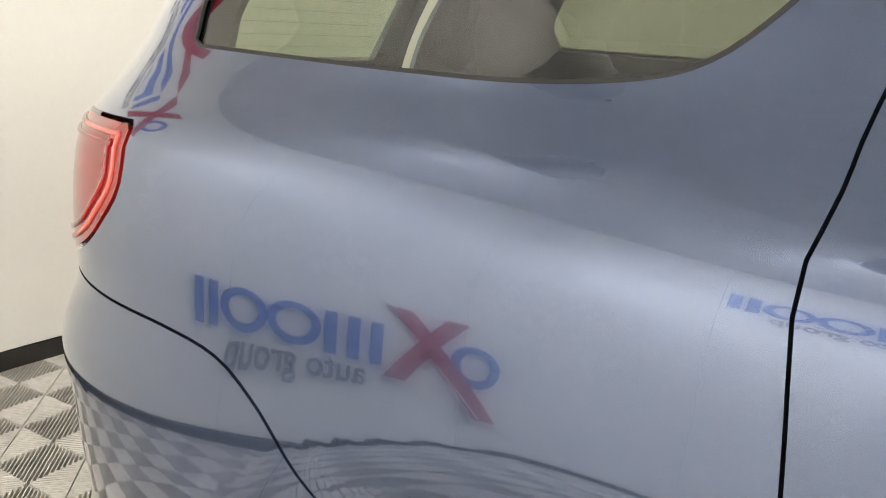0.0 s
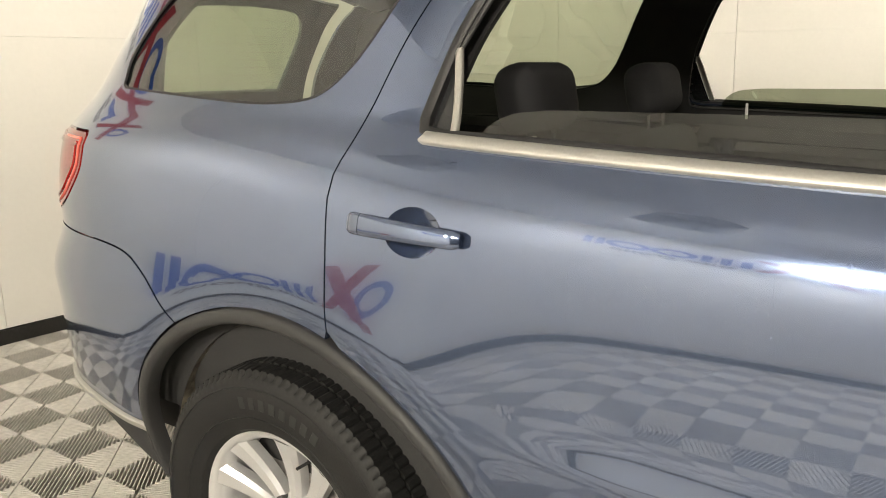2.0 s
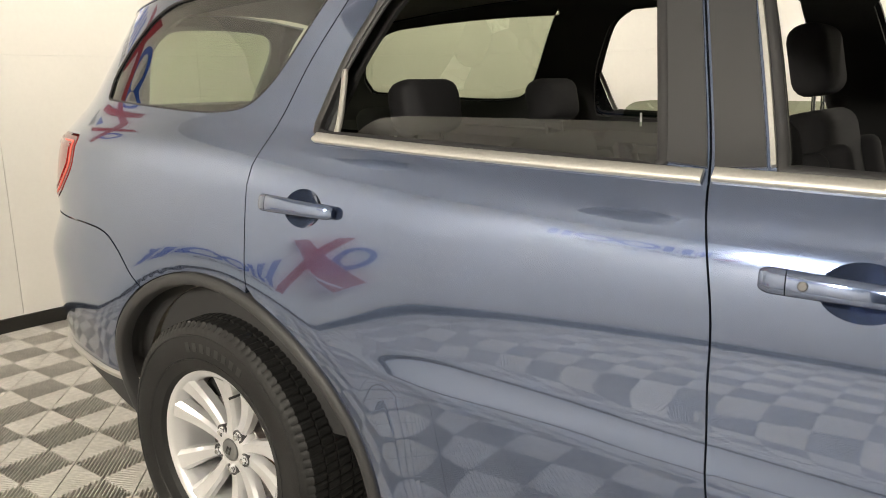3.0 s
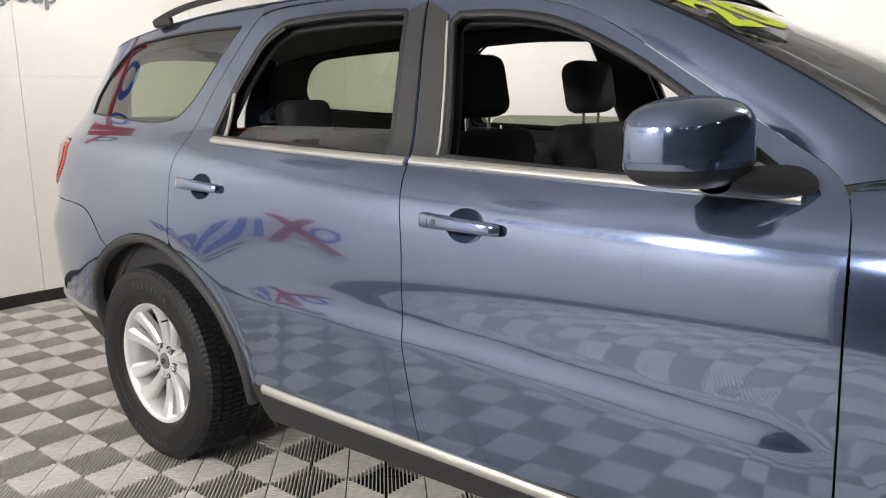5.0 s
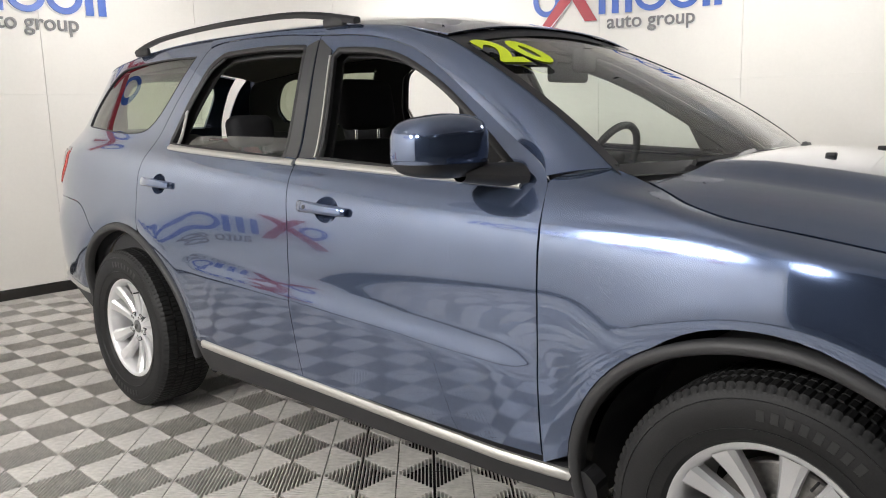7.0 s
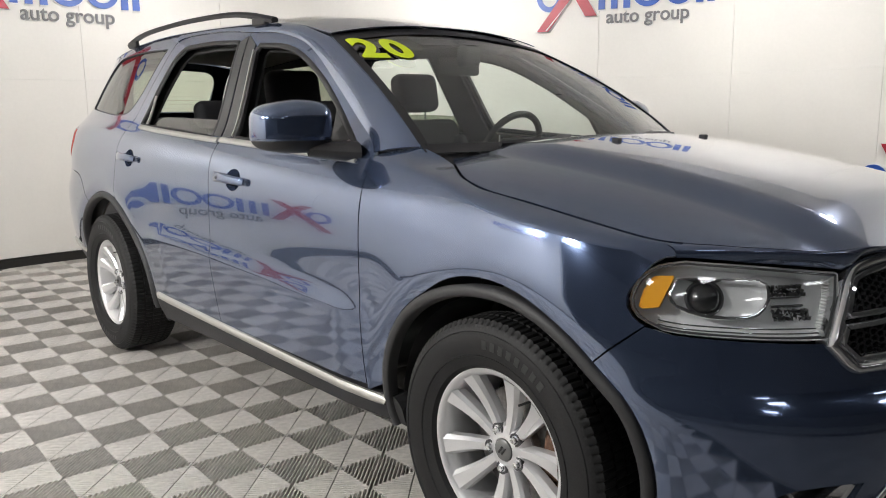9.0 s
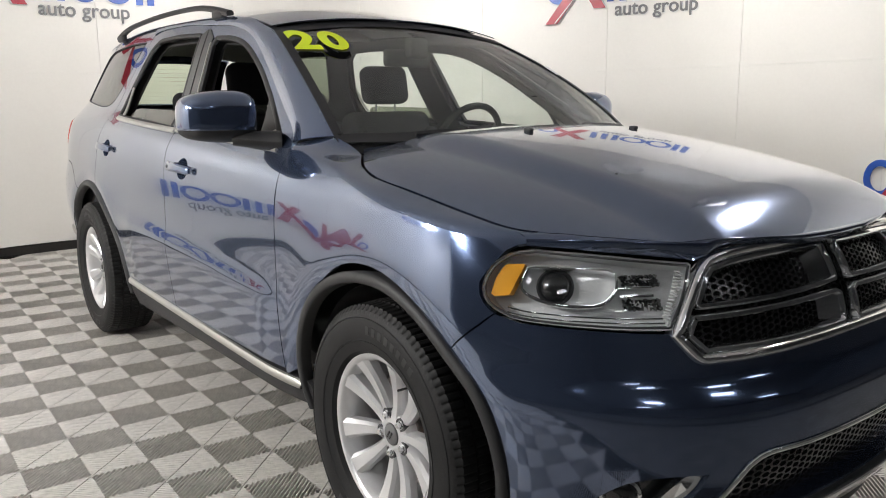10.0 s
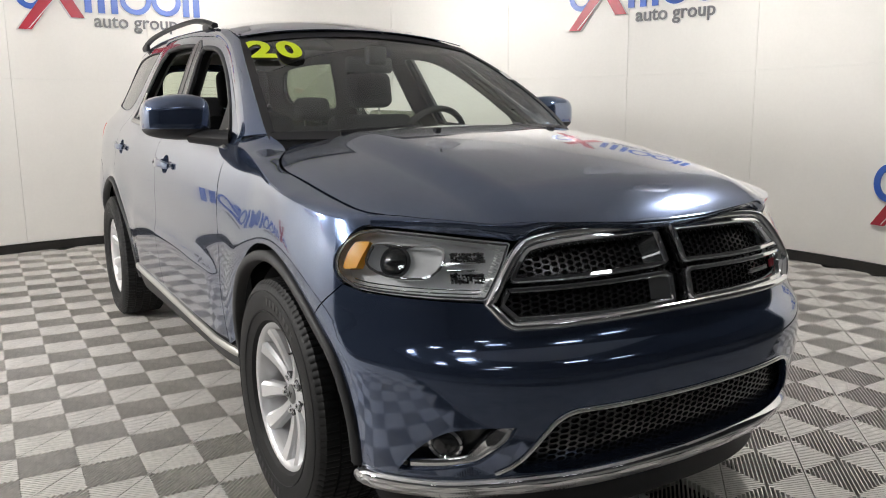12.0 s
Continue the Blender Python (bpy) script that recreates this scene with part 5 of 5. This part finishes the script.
def build_wheel():
    """One wheel: tyre, ten-spoke rim, nuts, cap and brake."""
    bm = lathe([(0.205, 0.10), (0.212, 0.02), (0.214, -0.075), (0.222, -0.095), (0.232, -0.104), (0.240, -0.106), (0.242, -0.100), (0.238, -0.09)], 96)
    rim = from_bm("wheel", bm, ALLOY, car, "silver ten-spoke alloy wheel with a black tyre")
    from_bm("tyre", tyre_mesh(), RUBBER, rim, "black tyre with notched tread and raised side lettering", 28)
    for k in range(10):
        a = radians(36 * k + 90 + (2.0 if k % 2 else -2.0))
        rows = []
        for t in np.linspace(0, 1, 9):
            r = 0.050 + (0.222 - 0.050) * t
            half = 0.0150 + 0.012 * t + 0.008 * t ** 3
            face = -0.064 - 0.034 * t ** 1.2 + 0.008 * math.sin(math.pi * t)
            lean = radians(1.5 if k % 2 else -1.5) * t
            prof = [(-half, face + 0.034), (-half * 0.95, face + 0.010), (-half * 0.55, face), (half * 0.62, face + 0.001), (half * 0.95, face + 0.012), (half, face + 0.034)]
            rows.append([(r * math.cos(a + lean) - u * math.sin(a + lean), y, r * math.sin(a + lean) + u * math.cos(a + lean)) for u, y in prof])
        loft("spoke", rows, ALLOY, rim, sharp=28)
    bm = lathe([(0.0745, 0.0), (0.074, -0.045), (0.066, -0.058), (0.045, -0.066), (0.034, -0.067), (0.032, -0.060)], 48)
    from_bm("hub", bm, ALLOY, rim)
    bm = lathe([(0.032, -0.060), (0.031, -0.070), (0.026, -0.073), (0.0005, -0.074)], 40)
    cap = from_bm("centre_cap", bm, GREY_CAP, rim, "grey centre cap with two slanted bars")
    for u in (-0.006, 0.006):
        mesh_copy_box("cap_bar", (0.006, 0.002, 0.026), (u, -0.0745, 0), GLOSS_BLACK, cap, soft=0.0006, turn=Matrix.Rotation(radians(25), 4, "Y"))
    for k in range(5):
        a = radians(72 * k + 90 + 36)
        x, z = 0.0575 * math.cos(a), 0.0575 * math.sin(a)
        # A dark ring stands in for the shade in the nut's pocket.
        bm = lathe([(0.0195, -0.04), (0.0195, -0.0655), (0.013, -0.064)], 20)
        bmesh.ops.translate(bm, verts=bm.verts, vec=(x, 0, z))
        seat = from_bm("nut_pocket_shade", bm, LAMP_DARK, rim)
        bm = lathe([(0.0105, -0.045), (0.0105, -0.070), (0.008, -0.076), (0.0005, -0.077)], 6)
        bmesh.ops.translate(bm, verts=bm.verts, vec=(x, 0, z))
        from_bm("wheel_nut", bm, CHROME, rim, "bright hexagonal wheel nut", 20)
    bm = lathe([(0.165, 0.030), (0.165, 0.0), (0.16, -0.004), (0.085, -0.004), (0.08, -0.025), (0.05, -0.03)], 64)
    from_bm("brake_disc", bm, STEEL, rim, "worn steel brake disc")
    mesh_copy_box("brake_caliper", (0.075, 0.07, 0.16), (0.135, 0.01, 0.03), RUST, rim, "rusty brake caliper", 0.015)
    bm = lathe([(0.20, 0.09), (0.05, 0.10), (0.001, 0.10)], 48)
    from_bm("wheel_back", bm, DARK, rim)
    bm = lathe([(0.0035, 0.0), (0.0035, -0.045), (0.0005, -0.046)], 10)
    bmesh.ops.translate(bm, verts=bm.verts, vec=(0.19 * math.cos(radians(70)), -0.06, 0.19 * math.sin(radians(70))))
    from_bm("valve", bm, BLACK_TRIM, rim)
    # raised lettering as plain bars, and two fine rings
    for start in (62, 242):
        for k in range(8):
            a = radians(start + k * 5.6)
            r = 0.315
            turn = Matrix.Rotation(-a + math.pi / 2, 4, "Y")
            mesh_copy_box("side_bar", (0.018, 0.0016, 0.026), (r * math.cos(a), -0.1320, r * math.sin(a)), RUBBER_BAR, rim, soft=0.0006, turn=turn, segments=1)
    for r, y in ((0.281, -0.1305), (0.347, -0.1305)):
        bm = lathe([(r - 0.0015, y + 0.002), (r, y - 0.0008), (r + 0.0015, y + 0.002)], 96)
        from_bm("side_ring", bm, RUBBER_BAR, rim)
    return rim


GREY_CAP = material("grey_cap", (0.18, 0.18, 0.18), 0.35, 0.4)
wheel = build_wheel()
wheel.location = (-1.521, -0.772, 0.3845)


def copy_part(ob, m):
    made = copy_thing(ob, m)
    made.parent = car
    return made


copy_part(wheel, pose(1.521, -0.772, 0.3845, 0, 9, 0))
copy_part(wheel, pose(-1.521, 0.772, 0.3845, 0, 0, 180))
copy_part(wheel, pose(1.521, 0.772, 0.3845, 0, 0, 180))


# ---- inside the car ----
def lining():
    inner = deep(body, 0.045)
    ring = chain(spline([(-2.35, 1.26), (-2.40, 1.45), (-2.36, 1.60), (-2.25, 1.64)]), spline([(s, roof_edge(s) - 0.025) for s in (-2.25, -1.8, -1.2, -0.4, 0.0)]), spline([(0.02, 1.645), (0.20, 1.585), (0.40, 1.47), (0.6, 1.345), (0.82, 1.20)]), spline([(0.82, 1.14), (0.0, 1.165), (-1.2, 1.21), (-2.35, 1.26)]))
    holes = [inset(WINDOW_F, 0.006), inset(WINDOW_R, 0.012), inset(WINDOW_Q, 0.02)]
    panel("pillar_lining", [ring] + holes, inner, LINER, car, "dark lining of the pillars", depth=0.01, step=0.05)
    low = chain(spline([(-1.02, 1.175), (0.82, 1.125)]), spline([(0.82, 1.125), (0.85, 0.5)]), spline([(0.85, 0.5), (-0.95, 0.5)]), spline([(-0.95, 0.5), (-1.0, 0.8), (-1.02, 1.175)]))
    panel("door_lining", [low], deep(body, 0.10), LINER, car, "dark door lining", depth=0.05, step=0.06)
    cargo = chain(spline([(-1.1, 1.20), (-1.6, 1.25), (-2.3, 1.285)]), spline([(-2.3, 1.285), (-2.34, 0.9), (-2.34, 0.5)]), spline([(-2.34, 0.5), (-1.1, 0.5)]), spline([(-1.1, 0.5), (-1.1, 1.2)]))
    panel("cargo_lining", [cargo], deep(body, 0.085), LINER, car, "dark side lining of the load space", depth=0.05, step=0.06)
    sill_top = [[np.array(deep(body, d)(s, belt(s) - 0.035)) for s in np.linspace(-1.15, 0.82, 24)] for d in (0.02, 0.06, 0.11)]
    loft("window_ledge", sill_top, LINER, car)


def headrest(parent, x, y, z, w, h):
    bm = bmesh.new()
    made = box(bm, (0.11, w, h), (x, y, z), 0.045, Matrix.Rotation(radians(-10), 4, "Y"), 4)
    ob = from_bm("headrest", bm, FABRIC, parent, "dark cloth headrest", 60)
    for dy in (-0.06, 0.06):
        bm = bmesh.new()
        bmesh.ops.create_cone(bm, cap_ends=True, segments=12, radius1=0.006, radius2=0.006, depth=0.09)
        bmesh.ops.translate(bm, verts=bm.verts, vec=(x + 0.01, y + dy, z - h / 2 - 0.025))
        from_bm("headrest_post", bm, CHROME, ob)


def seat(x, y, w, top, head=True, head_h=0.20, head_w=0.27):
    bm = bmesh.new()
    box(bm, (0.50, w, 0.16), (x + 0.22, y, 0.74), 0.05, None, 4)
    ob = from_bm("seat", bm, FABRIC, car, "dark cloth car seat", 60)
    bm = bmesh.new()
    hgt = top - 0.72
    box(bm, (0.14, w, hgt), (x - 0.02, y, 0.72 + hgt / 2), 0.055, Matrix.Rotation(radians(-12), 4, "Y"), 4)
    for sgn in (-1, 1):
        box(bm, (0.10, 0.07, hgt * 0.8), (x + 0.055, y + sgn * (w / 2 - 0.035), 0.72 + hgt * 0.45), 0.03, Matrix.Rotation(radians(-12), 4, "Y"), 3)
    from_bm("backrest", bm, FABRIC, ob, "dark cloth backrest", 60)
    if head:
        headrest(ob, x - 0.02 - 0.21 * (top - 0.98), y, top + head_h / 2 + 0.035, head_w, head_h)


for SIDE in (1, -1):
    lining()
SIDE = 1
for y in (-0.37, 0.37):
    seat(-0.24, y, 0.52, 1.275)
seat(-1.10, -0.36, 0.46, 1.20, head_h=0.15, head_w=0.24)
seat(-1.10, 0.36, 0.46, 1.20, head_h=0.15, head_w=0.24)
for y in (-0.30, 0.30):
    seat(-1.86, y, 0.42, 1.14, head_h=0.12, head_w=0.22)
inner_roof = [[(x, v * 0.93 * abs(body(max(x, -2.4), roof_edge(x))[1]), roof_edge(x) + roof_rise(x) * (1 - abs(v) ** 2.4) - 0.045) for v in np.linspace(-1, 1, 17)] for x in np.linspace(-2.3, 0.33, 20)]
loft("headliner", inner_roof, HEADLINER, car, "grey cloth headliner")
panel("gate_lining", [chain(spline([(-2.5, 1.28), (REAR_MID, 1.28), (2 * REAR_MID + 2.5, 1.28)]), spline([(2 * REAR_MID + 2.5, 1.28), (2 * REAR_MID + 2.5, 0.5)]), spline([(2 * REAR_MID + 2.5, 0.5), (-2.5, 0.5)]), spline([(-2.5, 0.5), (-2.5, 1.28)]))], deep(body, 0.09), LINER, car, "dark tailgate lining", depth=0, step=0.08)
mesh_copy_box("cabin_floor", (3.2, 1.36, 0.12), (-0.80, 0, 0.45), LINER, car, "dark carpeted floor of the cabin", 0.03)
mesh_copy_box("engine_bay", (1.0, 1.0, 0.45), (1.55, 0, 0.62), DARK, car, "closed dark engine bay", 0.05)
mesh_copy_box("underbody", (4.3, 1.1, 0.10), (0.0, 0, 0.30), DARK, car, "dark underbody", 0.03)
rows = []
for y in np.linspace(-0.70, 0.70, 25):
    hump = 0.055 * math.exp(-((y - 0.37) / 0.17) ** 2)
    rows.append([(x, y, z) for x, z in ((0.46, 0.80), (0.44, 0.98), (0.47, 1.06 + hump), (0.54, 1.10 + hump), (0.64, 1.115 + hump * 0.6), (0.85, 1.13), (1.06, 1.15))])
loft("dashboard", rows, BLACK_TRIM, car, "black plastic dashboard with an instrument hood")
wheel_m = Matrix.Translation((0.36, 0.39, 1.13)) @ Matrix.Rotation(radians(-66), 4, "Y")
pts = [np.array(wheel_m @ Vector((0.185 * math.cos(a), 0.185 * math.sin(a), 0))) for a in np.linspace(0, 2 * math.pi, 49)[:-1]]
nn = np.array(wheel_m.to_3x3() @ Vector((0, 0, 1)))
steer = sweep("steering_wheel", pts, [nn] * 48, [(0.016 * math.cos(a), 0.016 * math.sin(a)) for a in np.linspace(0, 2 * math.pi, 11)[:-1]], BLACK_TRIM, car, "black leather steering wheel", closed=True)
mesh_copy_box("steering_hub", (0.12, 0.15, 0.05), wheel_m.translation, BLACK_TRIM, steer, soft=0.02, turn=Matrix.Rotation(radians(-66), 4, "Y"))
for a in (0, 180, 250):
    c, s_ = math.cos(radians(a)), math.sin(radians(a))
    mesh_copy_box("steering_spoke", (0.13, 0.035, 0.02), wheel_m @ Vector((0.11 * s_, 0.11 * c, 0)), BLACK_TRIM, steer, soft=0.006, turn=Matrix.Rotation(radians(-66), 4, "Y") @ Matrix.Rotation(radians(90 - a), 4, "Z"))
mesh_copy_box("inside_mirror", (0.035, 0.24, 0.075), (0.40, 0.02, 1.505), BLACK_TRIM, car, "black rear-view mirror on the windscreen", 0.015)
mesh_copy_box("mirror_mount", (0.06, 0.10, 0.09), (0.47, 0.02, 1.545), BLACK_TRIM, car, "black sensor housing behind the windscreen", 0.02)
for sgn in (-1, 1):
    mesh_copy_box("sun_visor", (0.17, 0.36, 0.02), (0.30, sgn * 0.33, 1.605), LINER, car, "dark folded sun visor", 0.008, Matrix.Rotation(radians(22), 4, "Y"))


# ---- logos on the round wall: raised plain shapes and grey words ----
def wall_piece(name, flat, faces, angle, z, size, lift, thick, mat, parent=None):
    """Flat outlines (x to the right as seen from inside, y up) bent on to the wall and given thickness."""
    bm = bmesh.new()
    vs = [bm.verts.new((p[0] * size, p[1] * size, 0)) for p in flat]
    for f in faces:
        try:
            bm.faces.new([vs[i] for i in f])
        except ValueError:
            pass
    made = bmesh.ops.extrude_face_region(bm, geom=bm.faces[:])["geom"]
    for g in made:
        if isinstance(g, bmesh.types.BMVert):
            g.co.z = thick
    for v in bm.verts:
        r = RADIUS - lift - v.co.z
        v.co = Vector(on_wall(angle - v.co.x / RADIUS, z + v.co.y, r))
    return from_bm(name, bm, mat, parent)


def ring(cx, cy, rx, ry, w, n=40):
    flat, faces = [], []
    for k in range(n):
        a = 2 * math.pi * k / n
        flat += [(cx + rx * math.cos(a), cy + ry * math.sin(a)), (cx + (rx - w) * math.cos(a), cy + (ry - w) * math.sin(a))]
    for k in range(n):
        j = (k + 1) % n
        faces.append((2 * k, 2 * j, 2 * j + 1, 2 * k + 1))
    return flat, faces


def bar(x0, y0, x1, y1, w, n=12):
    flat, faces = [], []
    for k in range(n + 1):
        t = k / n
        x, y = x0 + (x1 - x0) * t, y0 + (y1 - y0) * t
        flat += [(x - w / 2, y), (x + w / 2, y)]
    faces = [(2 * k, 2 * k + 1, 2 * k + 3, 2 * k + 2) for k in range(n)]
    return flat, faces


def wall_logo(angle, z):
    """A row of plain blue shapes with a red cross through it, over two grey words. angle: the cross's middle."""
    base = new("wall_logo")
    base.location = on_wall(angle, z)
    tagged(base, "raised blue rings, bars and red cross on white wall", "wall logo", "wall logos")
    put = Matrix.Translation(base.location).inverted()
    pieces = []
    shapes = [("ring", ring(-0.205, 0.0, 0.128, 0.145, 0.05), BLUE), ("ring", ring(0.745, 0.0, 0.148, 0.145, 0.05), BLUE), ("ring", ring(1.035, 0.0, 0.142, 0.145, 0.05), BLUE)]
    for u in (0.305, 0.425, 0.545):
        shapes.append(("upright", bar(u, -0.145, u, 0.145, 0.062), BLUE))
    shapes += [("upright", bar(1.225, -0.145, 1.225, 0.145, 0.062), BLUE), ("upright", bar(1.325, -0.145, 1.325, 0.145, 0.062), BLUE)]
    for name, (flat, faces), mat in shapes:
        pieces.append(wall_piece(name, flat, faces, angle, z, 1.0, 0.014, 0.012, mat))
        big = [(p[0], p[1]) for p in flat]
        c = np.mean(np.array(big), axis=0)
        edge = wall_piece("white_edge", [((p[0] - c[0]) * 1.07 + c[0], (p[1] - c[1]) * 1.06 + c[1] - 0.003) for p in big], faces, angle, z, 1.0, 0.0, 0.012, EDGE_WHITE)
        pieces.append(edge)
    for x0, y0, x1, y1 in ((-0.27, -0.33, 0.20, 0.31), (0.205, -0.20, -0.10, 0.31)):
        flat, faces = bar(x0, y0, x1, y1, 0.115)
        pieces.append(wall_piece("cross_bar", flat, faces, angle, z, 1.0, 0.026 if x0 < 0 else 0.022, 0.012, RED))
        flat, faces = bar(x0, y0 - 0.004, x1, y1 + 0.004, 0.135)
        pieces.append(wall_piece("white_edge", flat, faces, angle, z, 1.0, 0.001, 0.022, EDGE_WHITE))
        if x0 < 0:
            flat, faces = bar(x0 + 0.035, y0 + 0.01, x1 * 0.2 + x0 * 0.8 + 0.18, y0 + (y1 - y0) * 0.45, 0.010)
            pieces.append(wall_piece("cross_line", flat, faces, angle, z, 1.0, 0.038, 0.002, EDGE_WHITE))
    verts, faces = text_mesh("auto group", 0.012)
    v = np.array(verts)
    scale = 0.78 / (v[:, 0].max() - v[:, 0].min())
    flat = [(0.35 + (p[0] - v[:, 0].min()) * scale, -0.275 + p[1] * scale * 1.02) for p in v]
    pieces.append(wall_piece("grey_word", flat, faces, angle, z, 1.0, 0.010, 0.010, LETTER_GREY))
    pieces.append(wall_piece("white_edge", [(p[0] + 0.004, p[1] - 0.006) for p in flat], faces, angle, z, 1.0, 0.0, 0.008, EDGE_WHITE))
    bpy.context.view_layer.update()
    for p in pieces:
        p.parent = base
        p.matrix_parent_inverse = put
    return base


for degrees, z in ((117.7, 2.40), (186.9, 2.40), (256.1, 2.40), (80.6, 0.72), (151.5, 0.72), (221.5, 0.72)):
    wall_logo(radians(degrees), z)


# ---- floor tiles: slotted plastic squares laid at 45 degrees ----
TILE_SIZE, PITCH, RIB, DEEP = 0.28606, 0.0143, 0.0037, 0.026
WIDE_RIB = 0.0116
e1, e2 = np.array((0.20227, -0.00342)), np.array((0.00342, 0.20227))
T1, T2 = (e1 + e2), (e2 - e1)          # the tile's two edges
ORIGIN = np.array((-0.189, -1.192))


def tile_mesh():
    """Ribs across each of the four triangles of a tile, square to its edges, with a thin rim."""
    verts, faces = [], []
    h = TILE_SIZE / 2
    n = int(TILE_SIZE / PITCH)

    def rib(x0, y0, x1, y1, w, turn, top=0.0):
        c, s = math.cos(turn), math.sin(turn)
        base = len(verts)
        for x, y in ((x0 - w / 2, y0), (x0 + w / 2, y0), (x1 + w / 2, y1), (x1 - w / 2, y1)):
            verts.append((x * c - y * s, x * s + y * c, top))
            verts.append((x * c - y * s, x * s + y * c, -DEEP))
        faces.extend([(base, base + 2, base + 4, base + 6), (base, base + 6, base + 7, base + 1), (base + 2, base + 3, base + 5, base + 4), (base + 6, base + 4, base + 5, base + 7)])
    for quarter in range(4):
        turn = quarter * math.pi / 2
        for k in range(n):
            x = -h + (k + 0.5) * TILE_SIZE / n
            rib(x, -h + 0.0022, x, -max(abs(x), 0.006), RIB if quarter % 2 == 0 else WIDE_RIB, turn)
        rib(-h, -h + 0.0012, -h + 0.001, -h + 0.0012, 0.001, turn, -0.001)
    return verts, faces


verts, faces = tile_mesh()
tile_me = bpy.data.meshes.new("floor_tile")
tile_me.from_pydata(verts, [], faces)
tile_me.materials.append(TILE)
tile_me.update()
floor_ob = bpy.data.objects["floor"]
angle = math.atan2(T1[1], T1[0])
near, far = [], []
for i in range(-24, 25):
    for j in range(-24, 25):
        c = ORIGIN + T1 * (i + 0.5) + T2 * (j + 0.5)
        d = math.hypot(c[0] - ROOM[0], c[1] - ROOM[1])
        # Tiles stop short in front, where the added dark floor begins.
        if d < RADIUS + 0.05 and c[0] < 2.78:
            under_car = -2.3 < c[0] < 2.1 and -0.45 < c[1] < 0.95
            (near if c[1] < 1.2 and not under_car and -3.9 < c[0] < 3.4 and c[1] > -2.2 else far).append(c)
near.sort(key=lambda c: math.hypot(c[0] + 0.4, c[1] + 1.0))
far += near[298:]
for c in near[:298]:
    ob = new("floor_tile", tile_me)
    ob.matrix_world = Matrix.Translation((c[0], c[1], 0)) @ Matrix.Rotation(angle, 4, "Z")
    ob.parent = floor_ob
base_v = np.array(verts)
rot = np.array(((math.cos(angle), -math.sin(angle), 0), (math.sin(angle), math.cos(angle), 0), (0, 0, 1)))
base_v = base_v @ rot.T
all_v = np.concatenate([base_v + np.array((c[0], c[1], 0)) for c in far])
base_f = np.array(faces)
all_f = np.concatenate([base_f + k * len(verts) for k in range(len(far))])
rest = bpy.data.meshes.new("floor_tiles")
rest.from_pydata(all_v.tolist(), [], all_f.tolist())
rest.materials.append(TILE)
rest.update()
ob = new("floor_tiles", rest)
ob.parent = floor_ob
tagged(ob, "grey slotted plastic floor tiles further off", kind="stuff")
